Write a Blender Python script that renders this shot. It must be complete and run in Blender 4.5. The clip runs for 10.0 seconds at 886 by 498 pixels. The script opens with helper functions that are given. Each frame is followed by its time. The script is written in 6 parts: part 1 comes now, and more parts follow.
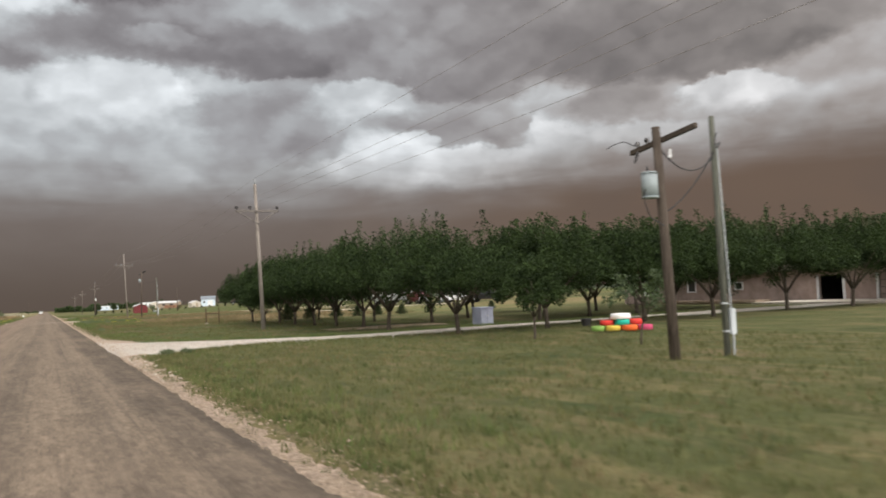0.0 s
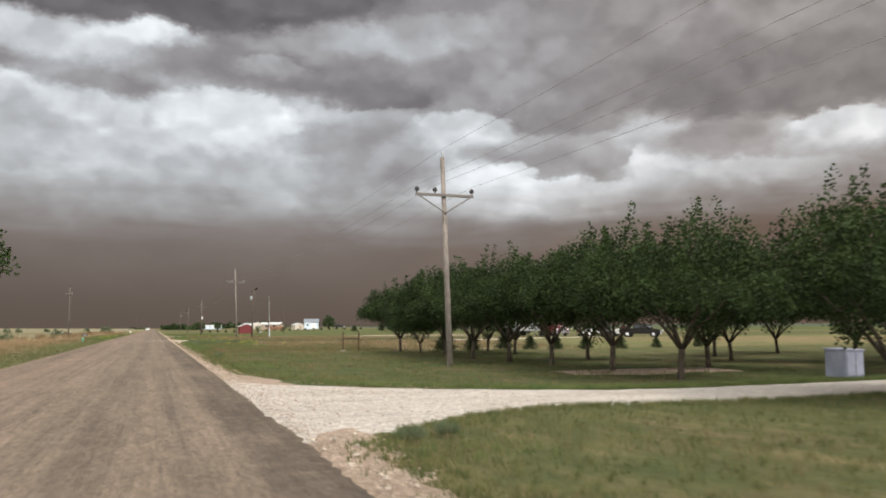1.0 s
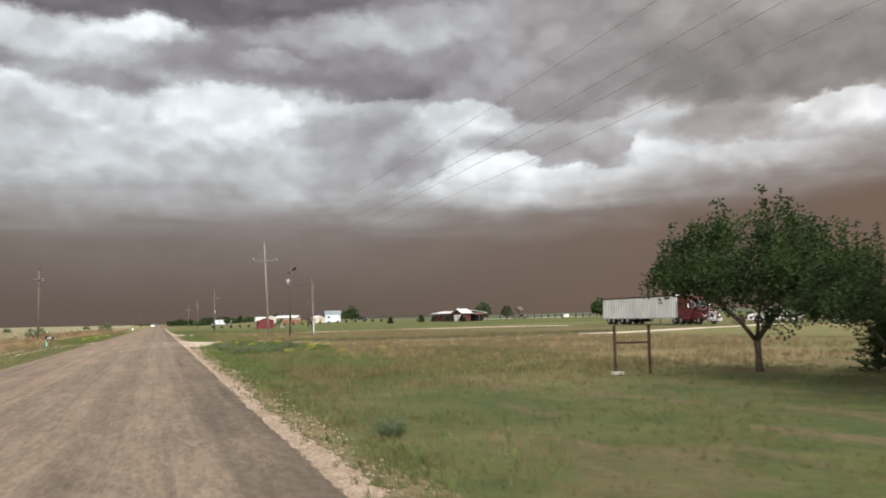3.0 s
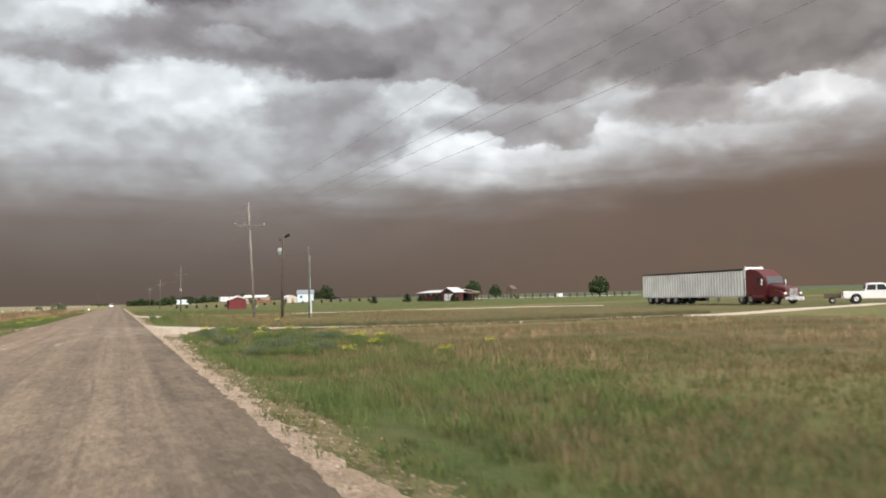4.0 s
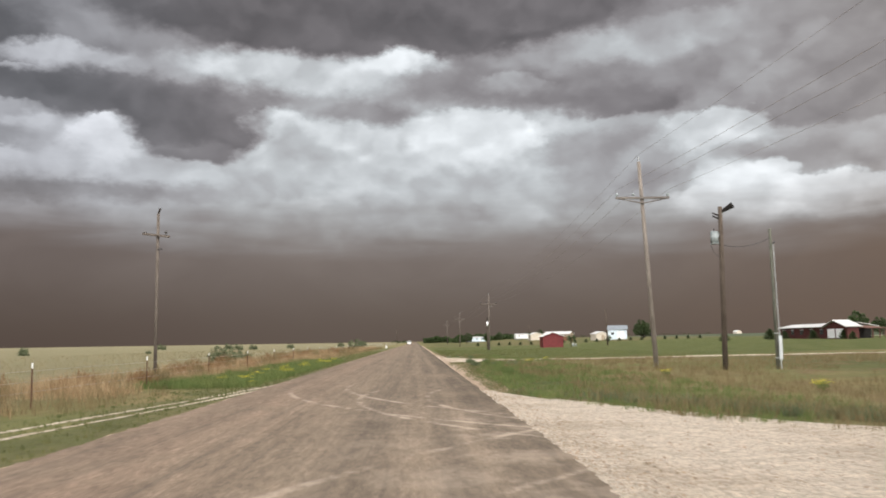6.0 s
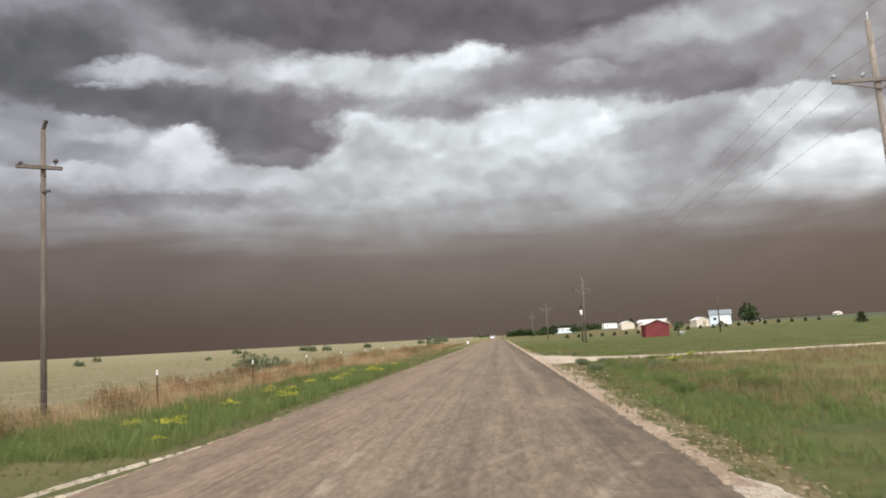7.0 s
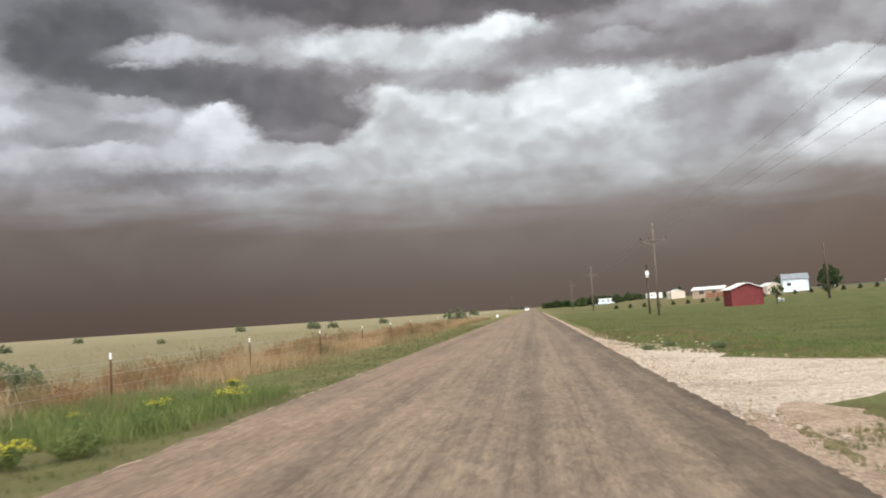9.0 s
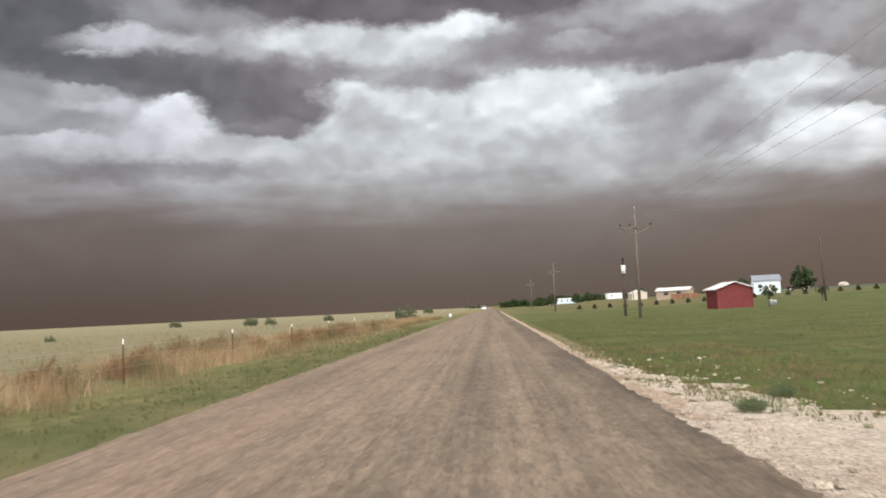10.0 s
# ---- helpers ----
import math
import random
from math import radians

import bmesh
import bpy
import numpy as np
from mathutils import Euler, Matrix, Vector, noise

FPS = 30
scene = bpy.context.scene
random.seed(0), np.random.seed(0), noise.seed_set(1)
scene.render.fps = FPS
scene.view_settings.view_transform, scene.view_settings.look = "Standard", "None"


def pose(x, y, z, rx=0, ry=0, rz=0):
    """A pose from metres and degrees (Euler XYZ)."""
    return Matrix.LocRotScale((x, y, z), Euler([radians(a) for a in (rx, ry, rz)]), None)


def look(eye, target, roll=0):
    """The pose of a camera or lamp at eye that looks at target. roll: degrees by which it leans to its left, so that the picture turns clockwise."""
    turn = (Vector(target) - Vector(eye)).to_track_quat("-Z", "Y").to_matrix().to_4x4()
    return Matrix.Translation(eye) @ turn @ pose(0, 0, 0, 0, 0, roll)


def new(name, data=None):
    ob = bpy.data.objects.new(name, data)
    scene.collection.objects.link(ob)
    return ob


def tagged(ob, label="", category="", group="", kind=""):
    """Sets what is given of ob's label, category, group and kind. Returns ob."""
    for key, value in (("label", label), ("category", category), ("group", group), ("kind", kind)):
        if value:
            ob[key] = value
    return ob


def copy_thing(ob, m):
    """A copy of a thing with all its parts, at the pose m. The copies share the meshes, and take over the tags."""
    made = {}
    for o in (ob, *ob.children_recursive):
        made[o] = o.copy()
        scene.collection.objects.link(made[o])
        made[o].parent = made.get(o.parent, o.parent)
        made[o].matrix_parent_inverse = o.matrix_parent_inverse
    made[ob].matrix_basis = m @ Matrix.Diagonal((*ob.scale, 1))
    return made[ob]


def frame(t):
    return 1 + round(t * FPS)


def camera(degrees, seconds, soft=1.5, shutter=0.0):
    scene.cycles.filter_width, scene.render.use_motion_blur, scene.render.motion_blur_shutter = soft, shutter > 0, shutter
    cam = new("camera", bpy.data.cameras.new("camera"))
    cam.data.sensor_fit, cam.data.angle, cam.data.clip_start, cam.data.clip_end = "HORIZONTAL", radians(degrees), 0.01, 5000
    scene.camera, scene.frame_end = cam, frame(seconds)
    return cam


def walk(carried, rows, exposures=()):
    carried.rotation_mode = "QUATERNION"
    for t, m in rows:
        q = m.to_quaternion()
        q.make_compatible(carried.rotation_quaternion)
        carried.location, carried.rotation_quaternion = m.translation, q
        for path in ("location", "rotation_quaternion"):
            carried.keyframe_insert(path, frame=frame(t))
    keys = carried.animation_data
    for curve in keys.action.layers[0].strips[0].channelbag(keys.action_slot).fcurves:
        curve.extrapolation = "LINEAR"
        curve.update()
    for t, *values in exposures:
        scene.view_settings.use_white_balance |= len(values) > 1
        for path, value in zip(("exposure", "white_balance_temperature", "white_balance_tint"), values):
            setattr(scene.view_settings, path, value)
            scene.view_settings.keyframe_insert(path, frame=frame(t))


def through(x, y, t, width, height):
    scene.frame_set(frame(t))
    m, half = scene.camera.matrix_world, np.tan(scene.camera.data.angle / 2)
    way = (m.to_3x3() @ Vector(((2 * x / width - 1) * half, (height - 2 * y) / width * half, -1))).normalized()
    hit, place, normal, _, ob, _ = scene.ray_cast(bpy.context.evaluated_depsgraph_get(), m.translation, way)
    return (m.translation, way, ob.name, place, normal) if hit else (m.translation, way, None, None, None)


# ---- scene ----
cam = camera(55.48, 10.0, soft=1.8, shutter=0.12)
walk(cam, [
    (0.0, pose(0.228, -0.000, 1.570, 93.204, 2.224, -25.158)),
    (0.5, pose(0.274, 9.036, 1.544, 94.578, -0.061, -21.105)),
    (1.0, pose(0.336, 18.139, 1.528, 95.399, -0.056, -18.893)),
    (1.5, pose(0.436, 27.625, 1.513, 95.633, 0.861, -17.096)),
    (2.0, pose(0.525, 37.133, 1.499, 95.614, 1.532, -15.839)),
    (2.5, pose(0.618, 46.421, 1.512, 95.178, 1.539, -16.456)),
    (3.0, pose(0.683, 55.890, 1.606, 94.744, 1.122, -18.522)),
    (3.2, pose(0.693, 59.597, 1.583, 94.646, 1.083, -19.259)),
    (4.3, pose(0.629, 81.340, 1.532, 92.959, 1.027, -21.141)),
    (4.5, pose(0.604, 85.421, 1.536, 93.038, 1.201, -19.249)),
    (5.0, pose(0.505, 95.938, 1.504, 94.247, 1.503, -13.112)),
    (5.5, pose(0.401, 105.860, 1.544, 95.844, 0.960, -6.675)),
    (6.0, pose(0.311, 115.413, 1.522, 96.238, 0.886, -1.847)),
    (6.2, pose(0.280, 119.158, 1.460, 96.118, 1.503, -0.531)),
    (7.5, pose(0.010, 142.093, 1.652, 95.965, 3.464, 5.430)),
    (8.0, pose(-0.043, 150.805, 1.571, 95.458, 3.878, 6.020)),
    (8.5, pose(-0.078, 159.598, 1.616, 94.889, 3.598, 5.937)),
    (9.0, pose(-0.088, 167.929, 1.513, 94.376, 3.774, 6.124)),
    (9.5, pose(-0.051, 176.067, 1.563, 94.107, 3.663, 5.411)),
    (10.0, pose(0.038, 183.656, 1.492, 94.059, 2.857, 3.247)),
], exposures=((0.0, -0.16), (0.5, -0.14), (1.0, -0.05), (1.5, 0.04), (2.5, 0.08), (3.5, 0.06), (5.0, -0.02), (6.0, -0.03), (7.5, 0.07), (8.5, 0.1), (10.0, 0.06)))

# ---- light and sky ----
SUN_AZ, SUN_EL = 148.0, 52.0          # degrees from +y towards +x; high, behind the way and to its right
sun_data = bpy.data.lights.new("sun", "SUN")
sun_data.energy, sun_data.angle, sun_data.color = 1.9, radians(14), (1.0, 0.93, 0.84)
sun = new("sun", sun_data)
sun_way = Vector((math.sin(radians(SUN_AZ)) * math.cos(radians(SUN_EL)), math.cos(radians(SUN_AZ)) * math.cos(radians(SUN_EL)), math.sin(radians(SUN_EL))))
sun.matrix_world = look((0, 0, 60), Vector((0, 0, 60)) - sun_way)

world = bpy.data.worlds.new("storm_sky")
scene.world = world
world.use_nodes = True
WN, WL = world.node_tree.nodes, world.node_tree.links
WN.clear()


class Net:
    """Short ways to lay out nodes in one tree."""

    def __init__(self, tree):
        self.n, self.l = tree.nodes, tree.links

    def put(self, sock, v):
        if isinstance(v, bpy.types.NodeSocket):
            self.l.new(v, sock)
        elif v is not None:
            sock.default_value = v

    def math(self, op, a, b=None, c=None, clamp=False):
        nd = self.n.new("ShaderNodeMath")
        nd.operation, nd.use_clamp = op, clamp
        for k, v in enumerate((a, b, c)):
            self.put(nd.inputs[k], v)
        return nd.outputs[0]

    def vec(self, op, a, b=None):
        nd = self.n.new("ShaderNodeVectorMath")
        nd.operation = op
        self.put(nd.inputs[0], a)
        self.put(nd.inputs[1], b)
        return nd.outputs["Value"] if op in ("LENGTH", "DOT_PRODUCT") else nd.outputs[0]

    def xyz(self, x=0.0, y=0.0, z=0.0):
        nd = self.n.new("ShaderNodeCombineXYZ")
        for k, v in enumerate((x, y, z)):
            self.put(nd.inputs[k], v)
        return nd.outputs[0]

    def split(self, v):
        nd = self.n.new("ShaderNodeSeparateXYZ")
        self.put(nd.inputs[0], v)
        return nd.outputs

    def ramp(self, v, a, b, lo=0.0, hi=1.0, smooth=True):
        nd = self.n.new("ShaderNodeMapRange")
        nd.interpolation_type = "SMOOTHSTEP" if smooth else "LINEAR"
        for k, x in enumerate((v, a, b, lo, hi)):
            self.put(nd.inputs[k], x)
        return nd.outputs[0]

    def mix(self, f, a, b):
        nd = self.n.new("ShaderNodeMix")
        nd.data_type = "RGBA"
        for k, v in ((0, f), (6, a), (7, b)):
            if isinstance(v, tuple) and len(v) == 3:
                v = (*v, 1)
            self.put(nd.inputs[k], v)
        return nd.outputs[2]

    def lerp(self, f, a, b):
        nd = self.n.new("ShaderNodeMix")
        nd.data_type = "FLOAT"
        for k, v in ((0, f), (2, a), (3, b)):
            self.put(nd.inputs[k], v)
        return nd.outputs[0]

    def noise(self, v, scale, detail=4.0, rough=0.55, dist=0.0, color=False):
        nd = self.n.new("ShaderNodeTexNoise")
        self.put(nd.inputs["Vector"], v)
        for k, x in (("Scale", scale), ("Detail", detail), ("Roughness", rough), ("Distortion", dist)):
            nd.inputs[k].default_value = x
        return nd.outputs[1 if color else 0]

    def node(self, kind):
        return self.n.new(kind)


W = Net(world.node_tree)
sky = W.node("ShaderNodeTexSky")
sky.sky_type, sky.sun_disc = "NISHITA", False
sky.sun_elevation, sky.sun_rotation, sky.dust_density = radians(SUN_EL), radians(SUN_AZ), 4.0
way = W.split(W.node("ShaderNodeTexCoord").outputs["Generated"])
az = W.math("MULTIPLY", W.math("ARCTAN2", way[0], way[1]), 57.2958)
el = W.math("MULTIPLY", W.math("ARCSINE", way[2]), 57.2958)
flat = W.xyz(az, W.math("MULTIPLY", el, 1.6), 0.0)
swirl = W.vec("SUBTRACT", W.noise(flat, 0.14, 4.0, 0.55, color=True), (0.5, 0.5, 0.5))
fine_swirl = W.vec("SUBTRACT", W.noise(flat, 0.36, 5.0, 0.6, color=True), (0.5, 0.5, 0.5))
curl = W.vec("SUBTRACT", W.noise(flat, 1.1, 3.0, 0.55, color=True), (0.5, 0.5, 0.5))
bent = W.vec("ADD", W.xyz(az, el, 0.0), W.vec("ADD", W.vec("MULTIPLY", swirl, (2.2, 1.0, 0.0)), W.vec("MULTIPLY", fine_swirl, (3.2, 1.7, 0.0))))
bent = W.vec("ADD", bent, W.vec("MULTIPLY", curl, (0.8, 0.6, 0.0)))
billow = W.noise(flat, 0.15, 4.0, 0.5, 0.5)
puff = W.noise(W.vec("ADD", flat, W.vec("MULTIPLY", fine_swirl, (2.0, 2.0, 0.0))), 0.42, 2.6, 0.45)
streak = W.noise(W.xyz(W.math("MULTIPLY", az, 0.35), W.math("MULTIPLY", el, 2.2), 3.0), 0.28, 3.0, 0.5, 0.3)

# a bright band under a grey lid
lift = W.split(bent)[1]
cloud = W.ramp(lift, 14.2, 16.8, 0.47, 0.29)


def cloud_bank(level, a, e, w, h, bright, soft_top, soft_low):
    """A lighter or darker bank of cloud round the bearing a and height e, in degrees, with its own softness above and below."""
    off = W.vec("MULTIPLY", W.vec("SUBTRACT", bent, (a, e, 0.0)), (1.0 / w, 1.0 / h, 0.0))
    soft = W.ramp(W.split(off)[1], -0.5, 0.5, soft_low, soft_top)
    t = W.math("DIVIDE", W.math("SUBTRACT", W.math("ADD", 1.0, soft), W.vec("LENGTH", off)), W.math("MULTIPLY", soft, 2.0))
    return W.lerp(W.ramp(t, 0.0, 1.0), level, bright)


GREY_LID = (
    (29.2, 17.5, 23.9, 3.46, 0.33, 0.25, 0.18), (27.5, 14.0, 4.3, 1.2, 0.27, 0.5, 0.2), (41.4, 15.2, 7.3, 2.2, 0.30, 0.5, 0.25), (-3.3, 22.9, 19.2, 4.07, 0.14, 0.4, 0.12), (-3.5, 23.8, 17.4, 4.54, 0.15, 0.4, 0.12),
    (8.0, 21.8, 5.3, 1.42, 0.19, 0.5, 0.25), (15.6, 19.3, 5.0, 1.09, 0.45, 0.35, 0.5), (19.4, 20.3, 4.1, 0.68, 0.39, 0.5, 0.5), (40.7, 16.2, 11.5, 2.7, 0.24, 0.6, 0.18))
BRIGHT_BAND = (
    (-7.6, 17.8, 9.2, 1.38, 0.58, 0.35, 0.6), (-1.1, 18.6, 2.4, 0.94, 0.66, 0.35, 0.7), (-11.1, 18.0, 2.3, 0.58, 0.61, 0.4, 0.7), (5.1, 16.6, 15.4, 1.33, 0.26, 0.5, 0.25), (14.4, 15.7, 3.6, 1.11, 0.22, 0.5, 0.18),
    (-6.3, 17.5, 5.4, 1.17, 0.61, 0.3, 0.6), (-14.2, 15.4, 8.4, 1.67, 0.22, 0.5, 0.3), (6.9, 17.2, 2.4, 0.70, 0.40, 0.25, 0.8), (-1.2, 13.2, 13.0, 2.84, 0.58, 0.35, 0.6), (4.7, 13.9, 4.4, 1.58, 0.70, 0.14, 0.7),
    (1.1, 14.5, 2.0, 0.94, 0.68, 0.2, 0.7), (-9.3, 14.2, 2.3, 1.43, 0.64, 0.16, 0.7), (-6.7, 13.0, 3.5, 1.52, 0.63, 0.5, 0.8), (-3.2, 15.4, 3.6, 0.68, 0.30, 0.5, 0.5), (-9.2, 11.2, 4.5, 3.03, 0.51, 0.4, 0.7),
    (13.5, 11.6, 4.3, 2.2, 0.35, 0.5, 0.4), (11.2, 12.9, 1.6, 0.94, 0.38, 0.6, 0.6))
STORM_SIDE = (
    (-28.8, 18.5, 4.9, 2.69, 0.13, 0.5, 0.25), (-22.8, 17.8, 3.9, 0.87, 0.50, 0.3, 0.6), (-24.9, 17.0, 1.7, 0.29, 0.58, 0.2, 0.4), (-22.5, 15.7, 8.2, 1.48, 0.16, 0.4, 0.3), (-26.6, 14.5, 2.3, 0.52, 0.34, 0.3, 0.6),
    (-29.5, 14.3, 2.2, 1.19, 0.31, 0.3, 0.6), (-28.9, 12.7, 3.8, 1.05, 0.30, 0.4, 0.5), (-19.8, 12.5, 3.0, 2.07, 0.63, 0.14, 0.6), (-20.1, 13.7, 1.4, 0.9, 0.68, 0.12, 0.7), (-18.5, 12.6, 1.5, 1.05, 0.66, 0.15, 0.7),
    (-27.3, 11.5, 4.2, 0.61, 0.51, 0.3, 0.6), (-15.8, 11.3, 4.1, 0.99, 0.51, 0.4, 0.6), (-14.6, 14.3, 4.4, 1.79, 0.17, 0.4, 0.16), (-14.7, 12.6, 2.9, 0.68, 0.22, 0.4, 0.3), (-23.0, 9.9, 8.3, 0.69, 0.30, 0.6, 0.7))
DUST_SIDE = (
    (20.2, 13.4, 3.8, 1.43, 0.63, 0.14, 0.5), (27.0, 11.6, 5.3, 1.36, 0.38, 0.5, 0.2), (25.4, 8.7, 8.7, 1.42, 0.74, 0.13, 0.6), (21.2, 9.3, 2.7, 1.72, 0.68, 0.4, 0.6), (23.6, 10.3, 1.6, 0.91, 0.68, 0.2, 0.7),
    (32.9, 10.7, 1.5, 1.44, 0.68, 0.14, 0.7), (34.4, 12.3, 2.6, 1.13, 0.51, 0.2, 0.6), (44.8, 12.3, 3.5, 1.26, 0.66, 0.14, 0.6), (40.1, 10.3, 4.8, 0.68, 0.61, 0.3, 0.6), (37.7, 12.3, 4.2, 1.12, 0.35, 0.4, 0.4),
    (34.1, 9.7, 3.3, 1.32, 0.61, 0.4, 0.7))
for banks in (GREY_LID, BRIGHT_BAND, STORM_SIDE, DUST_SIDE):
    for bank in banks:
        cloud = cloud_bank(cloud, *bank)
cloud = W.math("MULTIPLY", cloud, W.ramp(billow, 0.28, 0.72, 0.90, 1.10, False))
cloud = W.math("MULTIPLY", cloud, W.ramp(streak, 0.3, 0.7, 0.97, 1.03, False))
cloud = W.math("MULTIPLY", cloud, W.ramp(puff, 0.25, 0.75, 0.93, 1.07, False))
# lit tops and shaded undersides of the billows
round_way = W.vec("ADD", W.xyz(az, W.math("MULTIPLY", el, 1.15), 0.0), W.vec("MULTIPLY", swirl, (4.0, 3.0, 0.0)))
round_way = W.vec("ADD", round_way, W.vec("MULTIPLY", fine_swirl, (1.6, 1.6, 0.0)))


def heaps(shift, scale):
    """Rounded heads of cloud, brightest in their middle."""
    nd = W.node("ShaderNodeTexVoronoi")
    nd.feature = "SMOOTH_F1"
    W.put(nd.inputs["Vector"], W.vec("ADD", round_way, shift))
    nd.inputs["Scale"].default_value, nd.inputs["Smoothness"].default_value, nd.inputs["Detail"].default_value = scale, 0.55, 1.5
    return nd.outputs["Distance"]


relief_up = W.math("SUBTRACT", heaps((0.0, 0.55, 0.0), 0.3), heaps((0.0, -0.55, 0.0), 0.3))
cloud = W.math("MULTIPLY", cloud, W.ramp(relief_up, -0.3, 0.3, 0.86, 1.14, False))
cloud = W.math("MULTIPLY", cloud, W.ramp(heaps((7.0, 3.0, 0.0), 0.16), 0.1, 0.8, 1.06, 0.92, False))
cloud = W.math("MULTIPLY", cloud, W.math("MULTIPLY_ADD", cloud, 0.4, 0.98))
cloud_tint = W.mix(W.ramp(cloud, 0.14, 0.6), (1.035, 0.962, 1.0), (0.955, 1.0, 1.035))
cloud_tint = W.mix(W.math("MULTIPLY", W.ramp(az, 14.0, 48.0, 0.0, 0.9), W.ramp(cloud, 0.65, 0.3, 0.35, 1.0)), cloud_tint, (1.08, 0.975, 0.92))
cloud_tint = W.mix(W.ramp(az, -10.0, -26.0, 0.0, 0.75), cloud_tint, (0.965, 0.985, 1.07))
cloud_color = W.vec("MULTIPLY", cloud_tint, W.xyz(cloud, cloud, cloud))
# the wall of blown dust over the horizon, taller and redder to the right
edge = W.math("ADD", el, W.math("MULTIPLY", W.math("SUBTRACT", streak, 0.5), 3.0))
reach = W.math("ADD", W.ramp(az, 20.0, 55.0, 0.0, 2.0), W.ramp(az, -8.0, -32.0, 0.0, 1.2))
dust = W.ramp(W.math("SUBTRACT", edge, reach), 5.0, 10.8, 1.0, 0.0)
dust_color = W.mix(W.ramp(az, 5.0, 40.0), W.mix(W.ramp(el, 0.0, 7.0), (0.126, 0.097, 0.079), (0.215, 0.180, 0.163)), (0.165, 0.113, 0.083))
dust_color = W.mix(W.ramp(billow, 0.3, 0.7, 0.0, 0.3), dust_color, (0.125, 0.095, 0.082))
dust_color = W.vec("MULTIPLY", dust_color, W.mix(W.ramp(az, -4.0, -28.0), (1.0, 1.0, 1.0), (0.78, 0.75, 0.75)))
ahead = W.mix(dust, cloud_color, dust_color)
# behind the way the storm ends and the sky is bright with thin cloud
behind = W.mix(W.ramp(billow, 0.35, 0.65), (2.3, 2.25, 2.2), (3.2, 3.05, 2.9))
back = W.math("MAXIMUM", W.ramp(way[1], 0.2, -0.6), W.math("MULTIPLY", W.ramp(el, 32.0, 75.0), 0.75))
dome = W.mix(back, ahead, behind)
dome = W.mix(0.003, dome, sky.outputs[0])
backing = W.node("ShaderNodeBackground")
WL.new(dome, backing.inputs[0])
backing.inputs[1].default_value = 1.0
WL.new(backing.outputs[0], W.node("ShaderNodeOutputWorld").inputs[0])

# ---- materials ----
def material(name, rough=0.8, metal=0.0):
    m = bpy.data.materials.new(name)
    m.use_nodes = True
    net = Net(m.node_tree)
    b = m.node_tree.nodes["Principled BSDF"]
    b.inputs["Roughness"].default_value, b.inputs["Metallic"].default_value = rough, metal
    if rough > 0.55:
        b.inputs["Specular IOR Level"].default_value = 0.2
    return m, net, b


def place_of(net):
    return net.node("ShaderNodeNewGeometry").outputs["Position"]


def local_of(net):
    return net.node("ShaderNodeTexCoord").outputs["Object"]


def relief(net, b, height, depth):
    bp = net.node("ShaderNodeBump")
    bp.inputs["Strength"].default_value, bp.inputs["Distance"].default_value = 1.0, depth
    net.l.new(height, bp.inputs["Height"])
    net.l.new(bp.outputs[0], b.inputs["Normal"])


def plain(name, color, rough=0.7, metal=0.0, vary=0.18, scale=1.5, grain=30.0, depth=0.0, spread=0.0):
    """Paint, metal, plastic: one colour, with stains at one scale and grain at another."""
    m, net, b = material(name, rough, metal)
    p = local_of(net)
    stain = net.ramp(net.noise(p, scale, 5.0), 0.3, 0.7, 1.0 - vary, 1.0 + vary * 0.6)
    fine = net.ramp(net.noise(p, grain, 3.0), 0.3, 0.7, 1.0 - vary * 0.4, 1.0 + vary * 0.4)
    f = net.math("MULTIPLY", stain, fine)
    if spread:
        f = net.math("MULTIPLY", f, net.ramp(net.node("ShaderNodeObjectInfo").outputs["Random"], 0.0, 1.0, 1.0 - spread, 1.0 + spread, False))
    net.l.new(net.vec("MULTIPLY", (*color,), net.xyz(f, f, f)), b.inputs["Base Color"])
    if depth:
        relief(net, b, net.noise(p, grain, 4.0), depth)
    return m


def wooden(name, a, c, stretch=0.08):
    """Weathered timber with grain and checks that run along its height."""
    m, net, b = material(name, 0.9)
    p = net.vec("MULTIPLY", local_of(net), (1.0, 1.0, stretch))
    grain = net.noise(p, 26.0, 6.0, 0.65)
    big = net.noise(local_of(net), 0.9, 3.0)
    col = net.mix(net.ramp(grain, 0.35, 0.68), a, c)
    col = net.mix(net.ramp(big, 0.35, 0.7, 0.0, 0.45), col, tuple(v * 0.6 for v in a))
    net.l.new(col, b.inputs["Base Color"])
    relief(net, b, grain, 0.01)
    return m


def leafy(name, a, c, rough=0.55, through=0.25):
    """Leaves: each leaf its own shade, and a little light through them."""
    m, net, b = material(name, rough)
    geo = net.node("ShaderNodeNewGeometry")
    one = geo.outputs["Random Per Island"]
    wide = net.noise(geo.outputs["Position"], 1.5, 3.0)
    col = net.mix(net.math("ADD", net.math("MULTIPLY", one, 0.45), net.ramp(wide, 0.35, 0.65, 0.0, 0.55)), a, c)
    net.l.new(col, b.inputs["Base Color"])
    tr = net.node("ShaderNodeBsdfTranslucent")
    net.l.new(col, tr.inputs[0])
    mx = net.node("ShaderNodeMixShader")
    mx.inputs[0].default_value = through
    net.l.new(b.outputs[0], mx.inputs[1])
    net.l.new(tr.outputs[0], mx.inputs[2])
    net.l.new(mx.outputs[0], m.node_tree.nodes["Material Output"].inputs[0])
    return m


